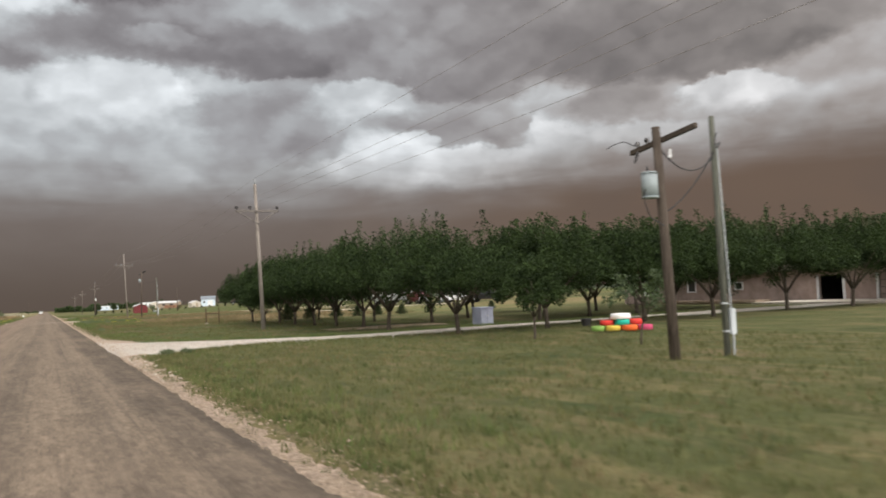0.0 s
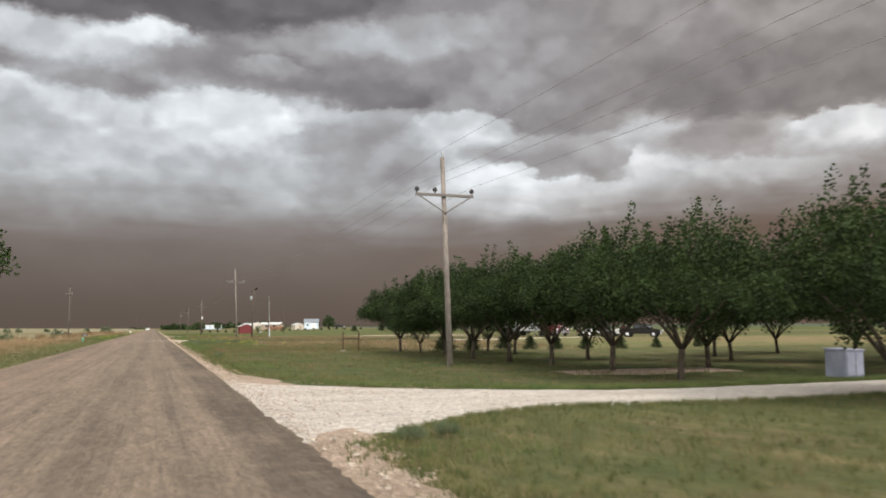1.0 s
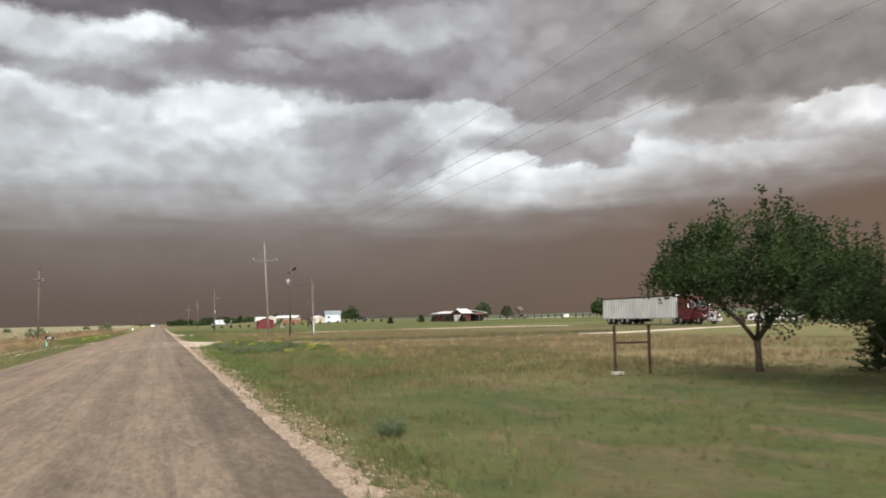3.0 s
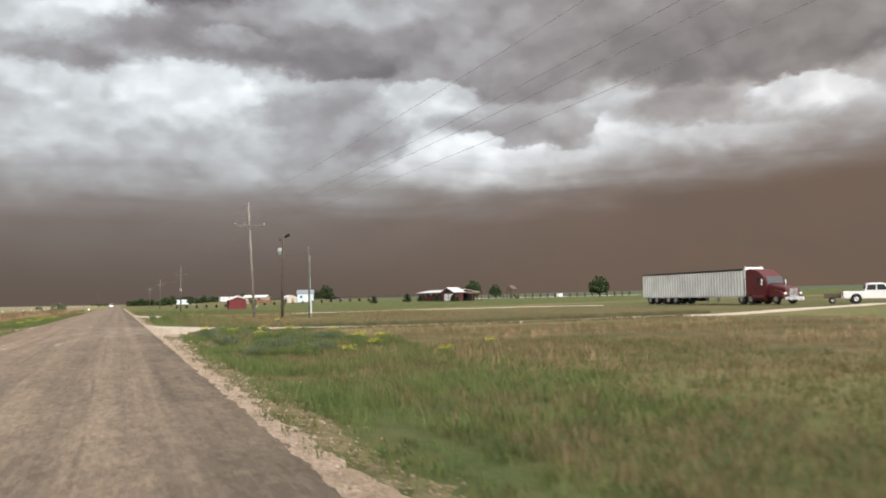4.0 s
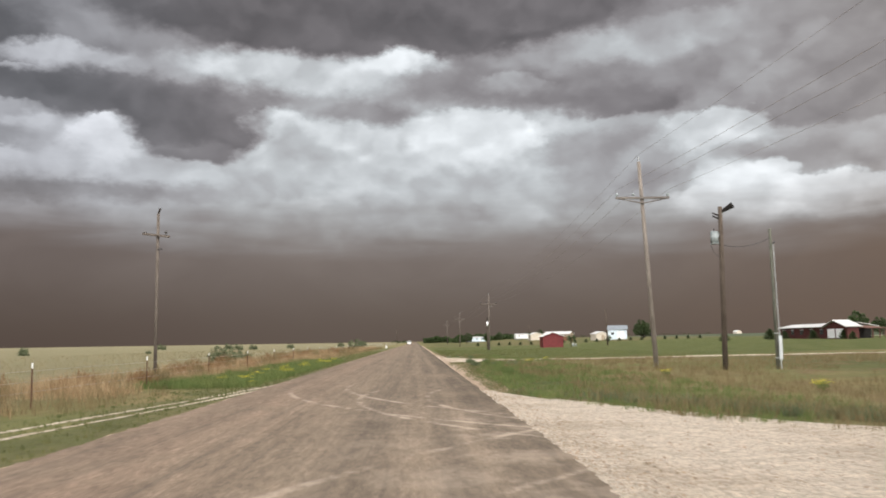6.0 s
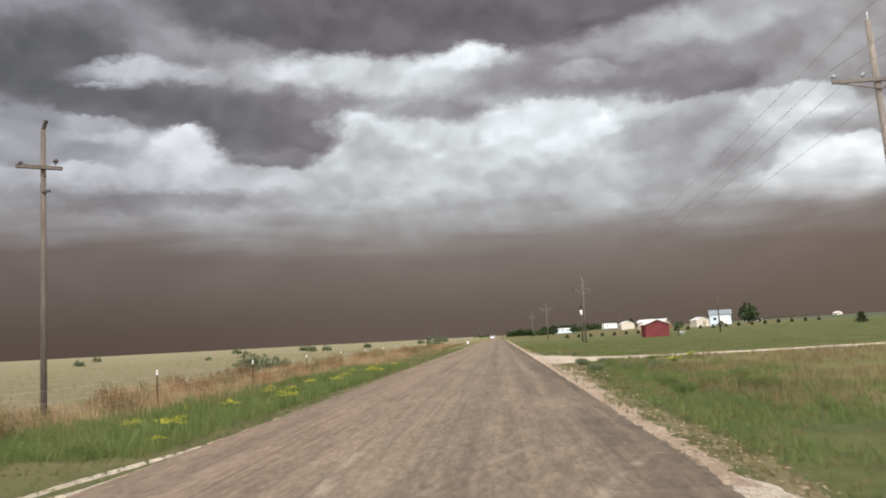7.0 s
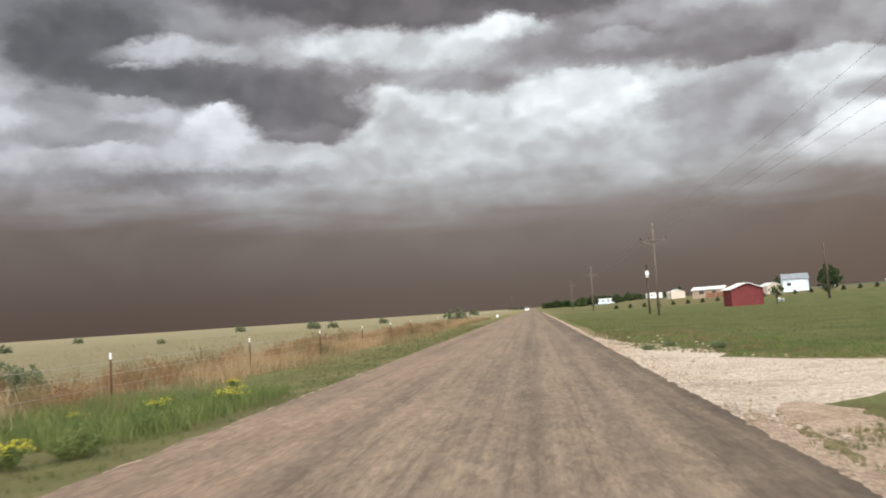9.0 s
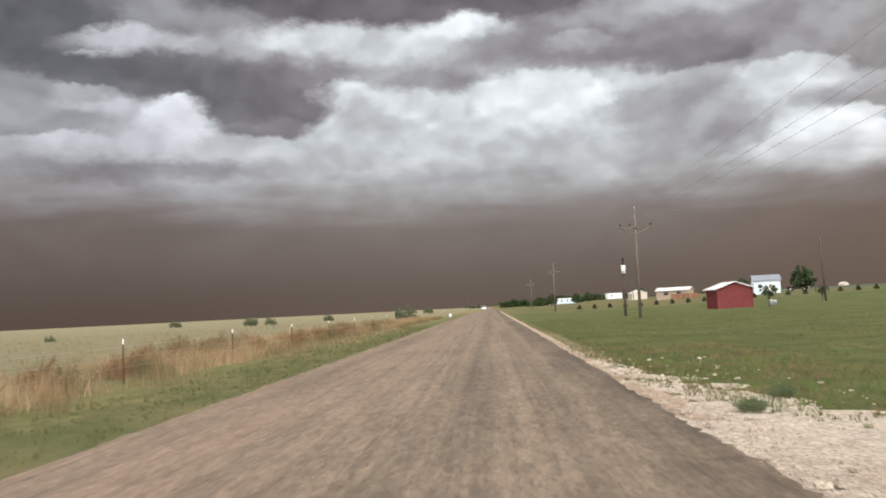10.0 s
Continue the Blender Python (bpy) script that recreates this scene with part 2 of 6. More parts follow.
def ground_material():
    m, net, b = material("ground", 0.95)
    p = place_of(net)
    warp = net.vec("MULTIPLY", net.vec("SUBTRACT", net.noise(p, 0.22, 4.0, color=True), (0.5, 0.5, 0.5)), (7.0, 7.0, 0.0))
    q = net.split(net.vec("ADD", p, warp))
    x, y = q[0], q[1]
    big = net.noise(p, 0.035, 5.0)
    mid = net.noise(p, 0.35, 5.0)
    fine = net.noise(p, 6.0, 5.0, 0.7)
    swath = net.noise(net.vec("MULTIPLY", p, (1.0, 0.25, 1.0)), 1.1, 4.0)

    def zone(x0, x1, y0, y1, s=2.5):
        inx = net.math("MULTIPLY", net.ramp(x, x0 - s, x0 + s), net.ramp(x, x1 + s, x1 - s))
        iny = net.math("MULTIPLY", net.ramp(y, y0 - s, y0 + s), net.ramp(y, y1 + s, y1 - s))
        return net.math("MULTIPLY", inx, iny)

    dry = net.mix(net.ramp(mid, 0.32, 0.68), (0.27, 0.20, 0.105), (0.17, 0.155, 0.07))
    dry = net.mix(net.ramp(big, 0.4, 0.65), dry, (0.15, 0.16, 0.06))
    lawn = net.mix(net.ramp(mid, 0.3, 0.7), (0.075, 0.095, 0.033), (0.122, 0.122, 0.048))
    lawn = net.mix(net.ramp(swath, 0.46, 0.68, 0.0, 0.75), lawn, (0.20, 0.165, 0.08))
    rich = net.mix(net.ramp(mid, 0.3, 0.7), (0.068, 0.095, 0.03), (0.115, 0.122, 0.045))
    pale = net.mix(net.ramp(mid, 0.3, 0.7), (0.25, 0.215, 0.135), (0.19, 0.18, 0.10))
    far = net.mix(net.ramp(big, 0.35, 0.65), (0.145, 0.12, 0.056), (0.095, 0.105, 0.04))
    tall = net.mix(net.ramp(mid, 0.35, 0.65), (0.175, 0.13, 0.066), (0.10, 0.10, 0.04))
    col = net.mix(net.ramp(x, -14.0, -9.0), pale, dry)
    col = net.mix(zone(3.0, 60.0, -60.0, 33.0), col, lawn)
    col = net.mix(zone(3.0, 26.0, 33.0, 76.0), col, rich)
    col = net.mix(zone(26.0, 60.0, 33.0, 76.0), col, lawn)
    col = net.mix(zone(2.0, 9.0, 74.0, 92.0, 2.0), col, rich)
    col = net.mix(zone(2.5, 40.0, 92.0, 119.0), col, tall)
    col = net.mix(zone(20.0, 400.0, 127.0, 182.0, 6.0), col, far)
    col = net.mix(zone(2.0, 8.0, 131.0, 180.0, 1.6), col, rich)
    col = net.mix(zone(2.0, 400.0, 190.0, 340.0, 3.0), col, net.mix(net.ramp(mid, 0.35, 0.65), (0.07, 0.092, 0.026), (0.118, 0.122, 0.044)))
    col = net.mix(zone(2.0, 2000.0, 340.0, 2000.0, 8.0), col, far)
    col = net.mix(zone(104.0, 2000.0, 315.0, 900.0, 4.0), col, net.mix(net.ramp(big, 0.35, 0.65), (0.062, 0.082, 0.052), (0.085, 0.10, 0.062)))
    col = net.mix(zone(-7.6, -3.0, -60.0, 400.0, 1.0), col, net.mix(net.ramp(mid, 0.3, 0.7), (0.10, 0.11, 0.042), (0.165, 0.15, 0.07)))
    scrape = net.noise(net.vec("MULTIPLY", p, (1.0, 0.35, 1.0)), 0.55, 5.0, 0.6, 0.6)
    col = net.mix(net.math("MULTIPLY", zone(4.0, 30.0, 40.0, 82.0), net.ramp(scrape, 0.5, 0.66, 0.0, 0.75)), col, (0.165, 0.118, 0.072))
    col = net.mix(net.math("MULTIPLY", zone(3.0, 26.0, -5.0, 33.0), net.ramp(scrape, 0.52, 0.68, 0.0, 0.6)), col, (0.20, 0.155, 0.085))
    col = net.mix(net.math("MULTIPLY", zone(2.5, 60.0, 128.0, 181.0), net.ramp(scrape, 0.5, 0.66, 0.0, 0.7)), col, (0.175, 0.115, 0.066))
    tuft = net.noise(net.vec("MULTIPLY", p, (1.0, 0.6, 1.0)), 1.7, 5.0, 0.65)
    col = net.mix(net.ramp(tuft, 0.48, 0.7, 0.0, 0.5), col, net.vec("MULTIPLY", col, (0.55, 0.6, 0.5)))
    col = net.mix(net.ramp(tuft, 0.45, 0.3, 0.0, 0.45), col, net.vec("MULTIPLY", col, (1.55, 1.4, 1.45)))
    col = net.mix(net.ramp(fine, 0.3, 0.75, 0.0, 0.45), col, net.vec("MULTIPLY", col, (0.5, 0.52, 0.5)))
    net.l.new(col, b.inputs["Base Color"])
    relief(net, b, net.math("ADD", fine, net.noise(p, 25.0, 3.0)), 0.08)
    return m


def road_material():
    """Chip seal: reddish-grey stones in blotches, darker wheel tracks, pale dust and long tar streaks."""
    m, net, b = material("chip_seal", 0.9)
    p = place_of(net)
    xs = net.split(p)
    stone = net.node("ShaderNodeTexVoronoi")
    net.l.new(p, stone.inputs["Vector"])
    stone.inputs["Scale"].default_value = 45.0
    pebble = net.ramp(net.noise(net.vec("MULTIPLY", p, (1.0, 0.2, 1.0)), 20.0, 5.0, 0.8), 0.28, 0.72)
    drag = net.vec("MULTIPLY", p, (1.0, 0.012, 1.0))
    streaks = net.noise(drag, 1.6, 5.0, 0.6)
    narrow = net.noise(drag, 6.0, 4.0, 0.6)
    hair = net.noise(net.vec("MULTIPLY", p, (1.0, 0.05, 1.0)), 11.0, 3.0, 0.6)
    col = net.mix(pebble, (0.236, 0.190, 0.149), (0.15, 0.118, 0.092))
    # bare pinkish chips to the far lane, greyer binder where the wheels run
    blush = net.math("MULTIPLY", net.ramp(xs[0], -1.0, -3.6), net.ramp(net.noise(p, 0.35, 5.0), 0.25, 0.6, 0.25, 0.8))
    col = net.mix(blush, col, net.mix(pebble, (0.275, 0.203, 0.16), (0.18, 0.132, 0.104)))
    col = net.mix(net.ramp(streaks, 0.42, 0.66, 0.0, 0.75), col, (0.135, 0.109, 0.088))
    col = net.mix(net.ramp(narrow, 0.52, 0.70, 0.0, 0.35), col, (0.245, 0.193, 0.151))
    col = net.mix(net.ramp(narrow, 0.47, 0.32, 0.0, 0.6), col, (0.12, 0.097, 0.079))
    wob = net.math("MULTIPLY", net.math("SUBTRACT", net.noise(net.vec("MULTIPLY", p, (0.0, 1.0, 0.0)), 0.05, 2.0), 0.5), 0.5)
    worn = net.ramp(net.noise(net.vec("MULTIPLY", p, (1.0, 0.2, 1.0)), 0.8, 5.0, 0.65), 0.3, 0.7, 0.35, 1.0)
    for at, wide, much in ((-0.3, 0.45, 0.42), (0.8, 0.4, 0.22), (1.72, 0.5, 0.72), (2.2, 0.2, 0.72), (-1.25, 0.06, 0.32), (-4.3, 0.4, 0.12)):
        off = net.math("ABSOLUTE", net.math("SUBTRACT", net.math("ADD", xs[0], wob), at))
        if wide < 0.1:
            much = net.ramp(xs[1], 135.0, 160.0, 0.0, 0.4)
        col = net.mix(net.math("MULTIPLY", worn, net.ramp(off, wide, wide * 0.25, 0.0, much)), col, (0.066, 0.055, 0.047))
    col = net.mix(net.ramp(net.noise(p, 0.16, 4.0), 0.48, 0.72, 0.0, 0.4), col, (0.23, 0.18, 0.141))
    # clusters of stones a hand wide, then single chips
    for scale, lo, hi in ((7.0, 0.9, 1.1), (20.0, 0.84, 1.16)):
        cell = net.node("ShaderNodeTexVoronoi")
        net.l.new(net.vec("ADD", net.vec("MULTIPLY", p, (1.0, 0.26, 1.0)), net.vec("MULTIPLY", net.noise(p, 14.0, 2.0, color=True), (0.12, 0.12, 0.0))), cell.inputs["Vector"])
        cell.inputs["Scale"].default_value = scale
        speck = net.ramp(net.split(cell.outputs["Color"])[0], 0.0, 1.0, lo, hi, False)
        col = net.vec("MULTIPLY", col, net.xyz(speck, speck, speck))
    patchy = net.math("MULTIPLY", net.ramp(net.noise(net.vec("MULTIPLY", p, (1.0, 0.2, 1.0)), 0.9, 5.0, 0.65), 0.3, 0.7, 0.75, 1.0, False), net.ramp(hair, 0.3, 0.7, 0.92, 1.08, False))
    col = net.vec("MULTIPLY", col, net.xyz(net.math("MULTIPLY", patchy, 1.02), patchy, net.math("MULTIPLY", patchy, 0.95)))
    # pale caliche dragged out of the drive in arcs by turning wheels
    broken = net.noise(net.vec("MULTIPLY", p, (1.0, 0.6, 1.0)), 1.1, 5.0, 0.65)
    for cx, cy, r, wide in ((18.5, 111.0, 20.0, 0.16), (18.5, 111.0, 21.7, 0.13), (17.5, 108.5, 20.6, 0.1), (17.0, 145.0, 19.0, 0.15), (17.0, 145.0, 20.8, 0.13), (14.0, 138.5, 15.2, 0.12), (14.0, 138.5, 13.4, 0.12), (24.0, 113.0, 27.5, 0.14)):
        far = net.vec("LENGTH", net.vec("MULTIPLY", net.vec("SUBTRACT", p, (cx, cy, 0.0)), (1.0, 1.0, 0.0)))
        off = net.math("ABSOLUTE", net.math("SUBTRACT", net.math("ADD", far, net.math("MULTIPLY", wob, 0.6)), r))
        near = net.ramp(net.math("ABSOLUTE", net.math("SUBTRACT", xs[1], 126.0)), 24.0, 10.0)
        much = net.math("MULTIPLY", net.math("MULTIPLY", near, net.ramp(off, wide, wide * 0.2)), net.ramp(broken, 0.42, 0.62, 0.0, 0.62))
        col = net.mix(much, col, (0.45, 0.375, 0.305))
    spill = net.math("MULTIPLY", net.ramp(net.math("ABSOLUTE", net.math("SUBTRACT", xs[1], 126.0)), 12.0, 5.0), net.ramp(xs[0], -2.5, 2.3))
    col = net.mix(net.math("MULTIPLY", spill, net.ramp(broken, 0.45, 0.65, 0.05, 0.4)), col, (0.42, 0.345, 0.275))
    net.l.new(col, b.inputs["Base Color"])
    relief(net, b, net.math("ADD", stone.outputs["Distance"], pebble), 0.005)
    return m


def gravel_material(name, a, c, d):
    m, net, b = material(name, 0.95)
    p = place_of(net)
    stone = net.node("ShaderNodeTexVoronoi")
    net.l.new(p, stone.inputs["Vector"])
    stone.inputs["Scale"].default_value = 24.0
    big = net.noise(p, 0.5, 5.0, 0.6)
    fine = net.noise(p, 22.0, 5.0, 0.75)
    rut = net.noise(net.vec("MULTIPLY", p, (0.15, 1.0, 1.0)), 1.3, 4.0)
    col = net.mix(net.ramp(fine, 0.3, 0.7), a, c)
    col = net.mix(net.ramp(big, 0.45, 0.72, 0.0, 0.65), col, d)
    col = net.mix(net.ramp(rut, 0.5, 0.7, 0.0, 0.35), col, tuple(v * 0.7 for v in c))
    net.l.new(col, b.inputs["Base Color"])
    speck = net.math("MULTIPLY", net.ramp(net.split(stone.outputs["Color"])[1], 0.0, 1.0, 0.72, 1.25, False), net.ramp(net.noise(p, 5.0, 4.0, 0.7), 0.3, 0.7, 0.8, 1.2, False))
    net.l.new(net.vec("MULTIPLY", col, net.xyz(speck, speck, speck)), b.inputs["Base Color"])
    relief(net, b, net.math("ADD", fine, stone.outputs["Distance"]), 0.05)
    return m


M_GROUND = ground_material()
M_ROAD = road_material()
M_CALICHE = gravel_material("caliche", (0.60, 0.53, 0.44), (0.48, 0.41, 0.335), (0.40, 0.325, 0.25))
M_WHITECAL = gravel_material("white_caliche", (0.63, 0.585, 0.52), (0.56, 0.51, 0.45), (0.47, 0.405, 0.335))
M_SHOULDER = gravel_material("shoulder", (0.50, 0.395, 0.31), (0.35, 0.265, 0.20), (0.23, 0.18, 0.105))
M_THATCH = gravel_material("thatch", (0.25, 0.20, 0.115), (0.15, 0.135, 0.065), (0.10, 0.11, 0.042))
M_CONCRETE = plain("concrete", (0.52, 0.47, 0.40), 0.9, vary=0.2, grain=12.0, depth=0.01)
M_POLE = wooden("weathered_pole", (0.16, 0.138, 0.12), (0.30, 0.266, 0.237))
# pole timber with the dimming of the dust haze put into its colour
M_HAZEPOLE = wooden("hazed_pole", (0.105, 0.088, 0.075), (0.165, 0.14, 0.122))
M_DARKPOLE = wooden("dark_pole", (0.055, 0.043, 0.034), (0.125, 0.1, 0.08))
M_METER = plain("meter_grey", (0.50, 0.53, 0.55), 0.5)
M_GREENPOLE = wooden("treated_pole", (0.075, 0.08, 0.065), (0.15, 0.15, 0.122))
M_ARM = wooden("crossarm", (0.13, 0.115, 0.105), (0.24, 0.22, 0.20), 1.0)
M_BARK = wooden("bark", (0.05, 0.04, 0.03), (0.125, 0.102, 0.08), 0.2)
M_PORCELAIN = plain("insulator_brown", (0.025, 0.02, 0.02), 0.25)
M_WIRE = plain("wire", (0.32, 0.29, 0.275), 0.6, 0.2)
M_STEEL = plain("galvanised", (0.42, 0.44, 0.45), 0.5, 0.6)
M_CAN = plain("transformer_grey", (0.27, 0.31, 0.32), 0.5)
M_WHITE = plain("white_paint", (0.76, 0.77, 0.78), 0.55, vary=0.1)
M_WHITEBLUE = plain("white_sheet_metal", (0.60, 0.70, 0.78), 0.5, vary=0.1, scale=0.6)
M_CREAM = plain("cream_siding", (0.55, 0.50, 0.42), 0.7)
M_PORCH = plain("brown_porch_roof", (0.14, 0.075, 0.06), 0.7)
M_TAN = plain("tan_siding", (0.36, 0.29, 0.22), 0.8)
M_RUST = plain("orange_boards", (0.2, 0.105, 0.065), 0.85, spread=0.25)
M_RED = plain("red_sheet_metal", (0.155, 0.034, 0.036), 0.6, vary=0.15)
M_REDHOUSE = plain("red_brick_wall", (0.085, 0.03, 0.028), 0.85)
M_ROOF = plain("pale_metal_roof", (0.60, 0.60, 0.60), 0.45, 0.2, vary=0.12)
M_GREYROOF = plain("grey_metal_roof", (0.22, 0.25, 0.28), 0.45, 0.2)
M_SHINGLE = plain("brown_shingle", (0.11, 0.085, 0.07), 0.9, grain=18.0, depth=0.01)
M_STUCCO = plain("mauve_brick", (0.37, 0.285, 0.25), 0.9, grain=14.0, depth=0.006)
M_GLASS = plain("dark_glass", (0.03, 0.035, 0.04), 0.12, vary=0.05)
# near-black for dark parts, and for shade painted inside garage and porch
M_DARK = plain("dark_parts_and_shade", (0.02, 0.018, 0.017), 0.9)
M_RUBBER = plain("black_rubber", (0.025, 0.025, 0.026), 0.85)
M_CHROME = plain("chrome", (0.62, 0.62, 0.63), 0.2, 0.9, vary=0.05)
M_MAROON = plain("maroon_paint", (0.085, 0.014, 0.016), 0.4, vary=0.08)
M_CARWHITE = plain("white_car_paint", (0.72, 0.72, 0.72), 0.3, vary=0.05)
M_CARBLACK = plain("black_car_paint", (0.014, 0.013, 0.012), 0.62, vary=0.05)
M_ALU = plain("dull_aluminium", (0.34, 0.35, 0.345), 0.55, 0.1, vary=0.18, scale=0.5)
M_RIB = plain("bright_aluminium", (0.66, 0.67, 0.65), 0.5, 0.1, vary=0.15, scale=0.5)
M_POST = plain("rusty_post", (0.10, 0.055, 0.035), 0.85)
M_FRAME = plain("rusted_pipe", (0.075, 0.042, 0.03), 0.8)
M_SIGNGREEN = plain("green_reflective", (0.0, 0.30, 0.15), 0.5)
M_BLACK = plain("black_enamel", (0.018, 0.017, 0.018), 0.45)
M_BOXBLUE = plain("pale_blue_steel", (0.29, 0.31, 0.385), 0.6)
M_CANVAS = plain("playset_wood", (0.12, 0.095, 0.075), 0.9)
M_LEAF = leafy("tree_leaves", (0.0095, 0.019, 0.007), (0.050, 0.079, 0.023), 0.8, 0.13)
M_JUNIPER = leafy("juniper_needles", (0.028, 0.045, 0.02), (0.065, 0.085, 0.035), 0.7, 0.1)
M_FARLEAF = leafy("far_leaves", (0.03, 0.053, 0.018), (0.072, 0.105, 0.035))
M_MESQUITE = leafy("mesquite_leaves", (0.07, 0.095, 0.045), (0.13, 0.155, 0.075))
M_GRASS = leafy("lawn_blades", (0.055, 0.085, 0.026), (0.19, 0.175, 0.075), 0.7)
M_MOWN = leafy("mown_blades", (0.075, 0.098, 0.03), (0.165, 0.16, 0.06), 0.7)
M_GREENW = leafy("green_weeds", (0.075, 0.122, 0.037), (0.175, 0.20, 0.07), 0.7)
M_GREYW = leafy("grey_green_weeds", (0.085, 0.118, 0.062), (0.17, 0.195, 0.11), 0.75)
M_DRYG = leafy("dry_grass", (0.12, 0.098, 0.048), (0.25, 0.195, 0.105), 0.8)
M_RUSTG = leafy("rust_grass", (0.23, 0.145, 0.075), (0.45, 0.34, 0.21), 0.8)
M_RUSTWEED = leafy("rust_weed", (0.13, 0.07, 0.035), (0.27, 0.165, 0.085), 0.8)
M_PALEG = leafy("prairie_grass", (0.18, 0.168, 0.09), (0.32, 0.27, 0.165), 0.8)
M_YELLOW = leafy("yellow_blossoms", (0.40, 0.37, 0.025), (0.66, 0.60, 0.08), 0.6)


# ---- shapes ----
def link(name, bm, mat, parent=None, label="", smooth=False):
    me = bpy.data.meshes.new(name)
    bm.to_mesh(me)
    bm.free()
    if smooth:
        for f in me.polygons:
            f.use_smooth = True
    for one in mat if isinstance(mat, (list, tuple)) else (mat,):
        me.materials.append(one)
    ob = new(name, me)
    if parent:
        ob.parent = parent
    return tagged(ob, label)


part = link


def thing(name, label, category, m=None, group="", kind=""):
    ob = new(name)
    ob.empty_display_size = 0.3
    if m is not None:
        ob.matrix_basis = m
    return tagged(ob, label, category, group, kind)


def box(bm, size, at, turn=None, bevel=0.0):
    m = Matrix.Translation(at) @ (turn or Matrix()) @ Matrix.Diagonal((*size, 1))
    made = bmesh.ops.create_cube(bm, size=1.0, matrix=m)
    if bevel:
        edges = list({e for v in made["verts"] for e in v.link_edges})
        bmesh.ops.bevel(bm, geom=edges, offset=bevel, segments=2, affect="EDGES")
    return bm


def rod(bm, a, b, r0, r1=None, sides=10):
    """A tapered round bar from a to b."""
    a, b = Vector(a), Vector(b)
    way = b - a
    m = Matrix.Translation((a + b) / 2) @ way.to_track_quat("Z", "Y").to_matrix().to_4x4()
    bmesh.ops.create_cone(bm, cap_ends=True, segments=sides, radius1=r0, radius2=r0 if r1 is None else r1, depth=way.length, matrix=m)
    return bm


def hose(bm, pts, r, sides=6):
    """A round line through points."""
    rings = []
    pts = [Vector(p) for p in pts]
    for k, p in enumerate(pts):
        d = (pts[min(k + 1, len(pts) - 1)] - pts[max(k - 1, 0)]).normalized()
        q = d.to_track_quat("Z", "Y")
        rr = r[k] if isinstance(r, list) else r
        rings.append([bm.verts.new(p + q @ Vector((rr * math.cos(t * math.tau / sides), rr * math.sin(t * math.tau / sides), 0))) for t in range(sides)])
    for a, c in zip(rings, rings[1:]):
        for t in range(sides):
            bm.faces.new((a[t], a[(t + 1) % sides], c[(t + 1) % sides], c[t]))
    bm.faces.new(rings[0][::-1])
    bm.faces.new(rings[-1])
    return bm


def prism(bm, outline, x0, x1):
    """An outline in y and z drawn out from x0 to x1."""
    a = [bm.verts.new((x0, y, z)) for y, z in outline]
    c = [bm.verts.new((x1, y, z)) for y, z in outline]
    n = len(outline)
    bm.faces.new(a)
    bm.faces.new(c[::-1])
    for k in range(n):
        bm.faces.new((a[k], c[k], c[(k + 1) % n], a[(k + 1) % n]))
    bmesh.ops.recalc_face_normals(bm, faces=bm.faces)
    return bm


def sides_of(verts, faces, name, mat, parent=None, label=""):
    me = bpy.data.meshes.new(name)
    me.from_pydata(verts, [], faces)
    me.materials.append(mat)
    ob = new(name, me)
    if parent:
        ob.parent = parent
    return tagged(ob, label)


NB = bmesh.new


# ---- ground ----
def step(a, b, v):
    t = min(1.0, max(0.0, (v - a) / (b - a)))
    return t * t * (3 - 2 * t)


def land(x, y):
    """Height of the ground: flat by the road, rising gently to the right."""
    if x <= 2.0:
        return -0.05 * step(-5.2, -6.5, x)
    z = 0.009 * max(0.0, min(x, 600.0) - 15.0)
    z += 0.004 * max(0.0, min(y, 600.0) - 150.0) * min(1.0, max(0.0, (x - 30.0) / 40.0))
    z += 0.05 * (noise.noise((x * 0.11, y * 0.11, 0.0))) * step(3.5, 9.0, x) * step(400, 60, x)
    return z - 0.05 * step(2.4, 3.6, x)


def spaced(lo, hi, near_lo, near_hi, fine, grow):
    out, v, s = [], near_lo, fine
    while v > lo:
        v -= s
        s *= grow
        out.append(max(v, lo))
    out = out[::-1]
    v = near_lo
    while v < near_hi:
        out.append(v)
        v += fine
    s = fine
    while v < hi:
        out.append(v)
        v += s
        s *= grow
    return out + [hi]


def make_ground():
    xs, ys = spaced(-4200, 4200, -20, 60, 1.0, 1.16), spaced(-900, 4400, -20, 300, 2.0, 1.14)
    verts = [(x, y, land(x, y) - 0.06) for y in ys for x in xs]
    n = len(xs)
    faces = [(j * n + i, j * n + i + 1, j * n + n + i + 1, j * n + n + i) for j in range(len(ys) - 1) for i in range(n - 1)]
    ob = sides_of(verts, faces, "ground", M_GROUND)
    for f in ob.data.polygons:
        f.use_smooth = True
    tagged(ob, "mown lawns, dry fields and open prairie on flat land", "ground", kind="structure")


make_ground()
R_EDGE, L_EDGE = 2.3, -5.0


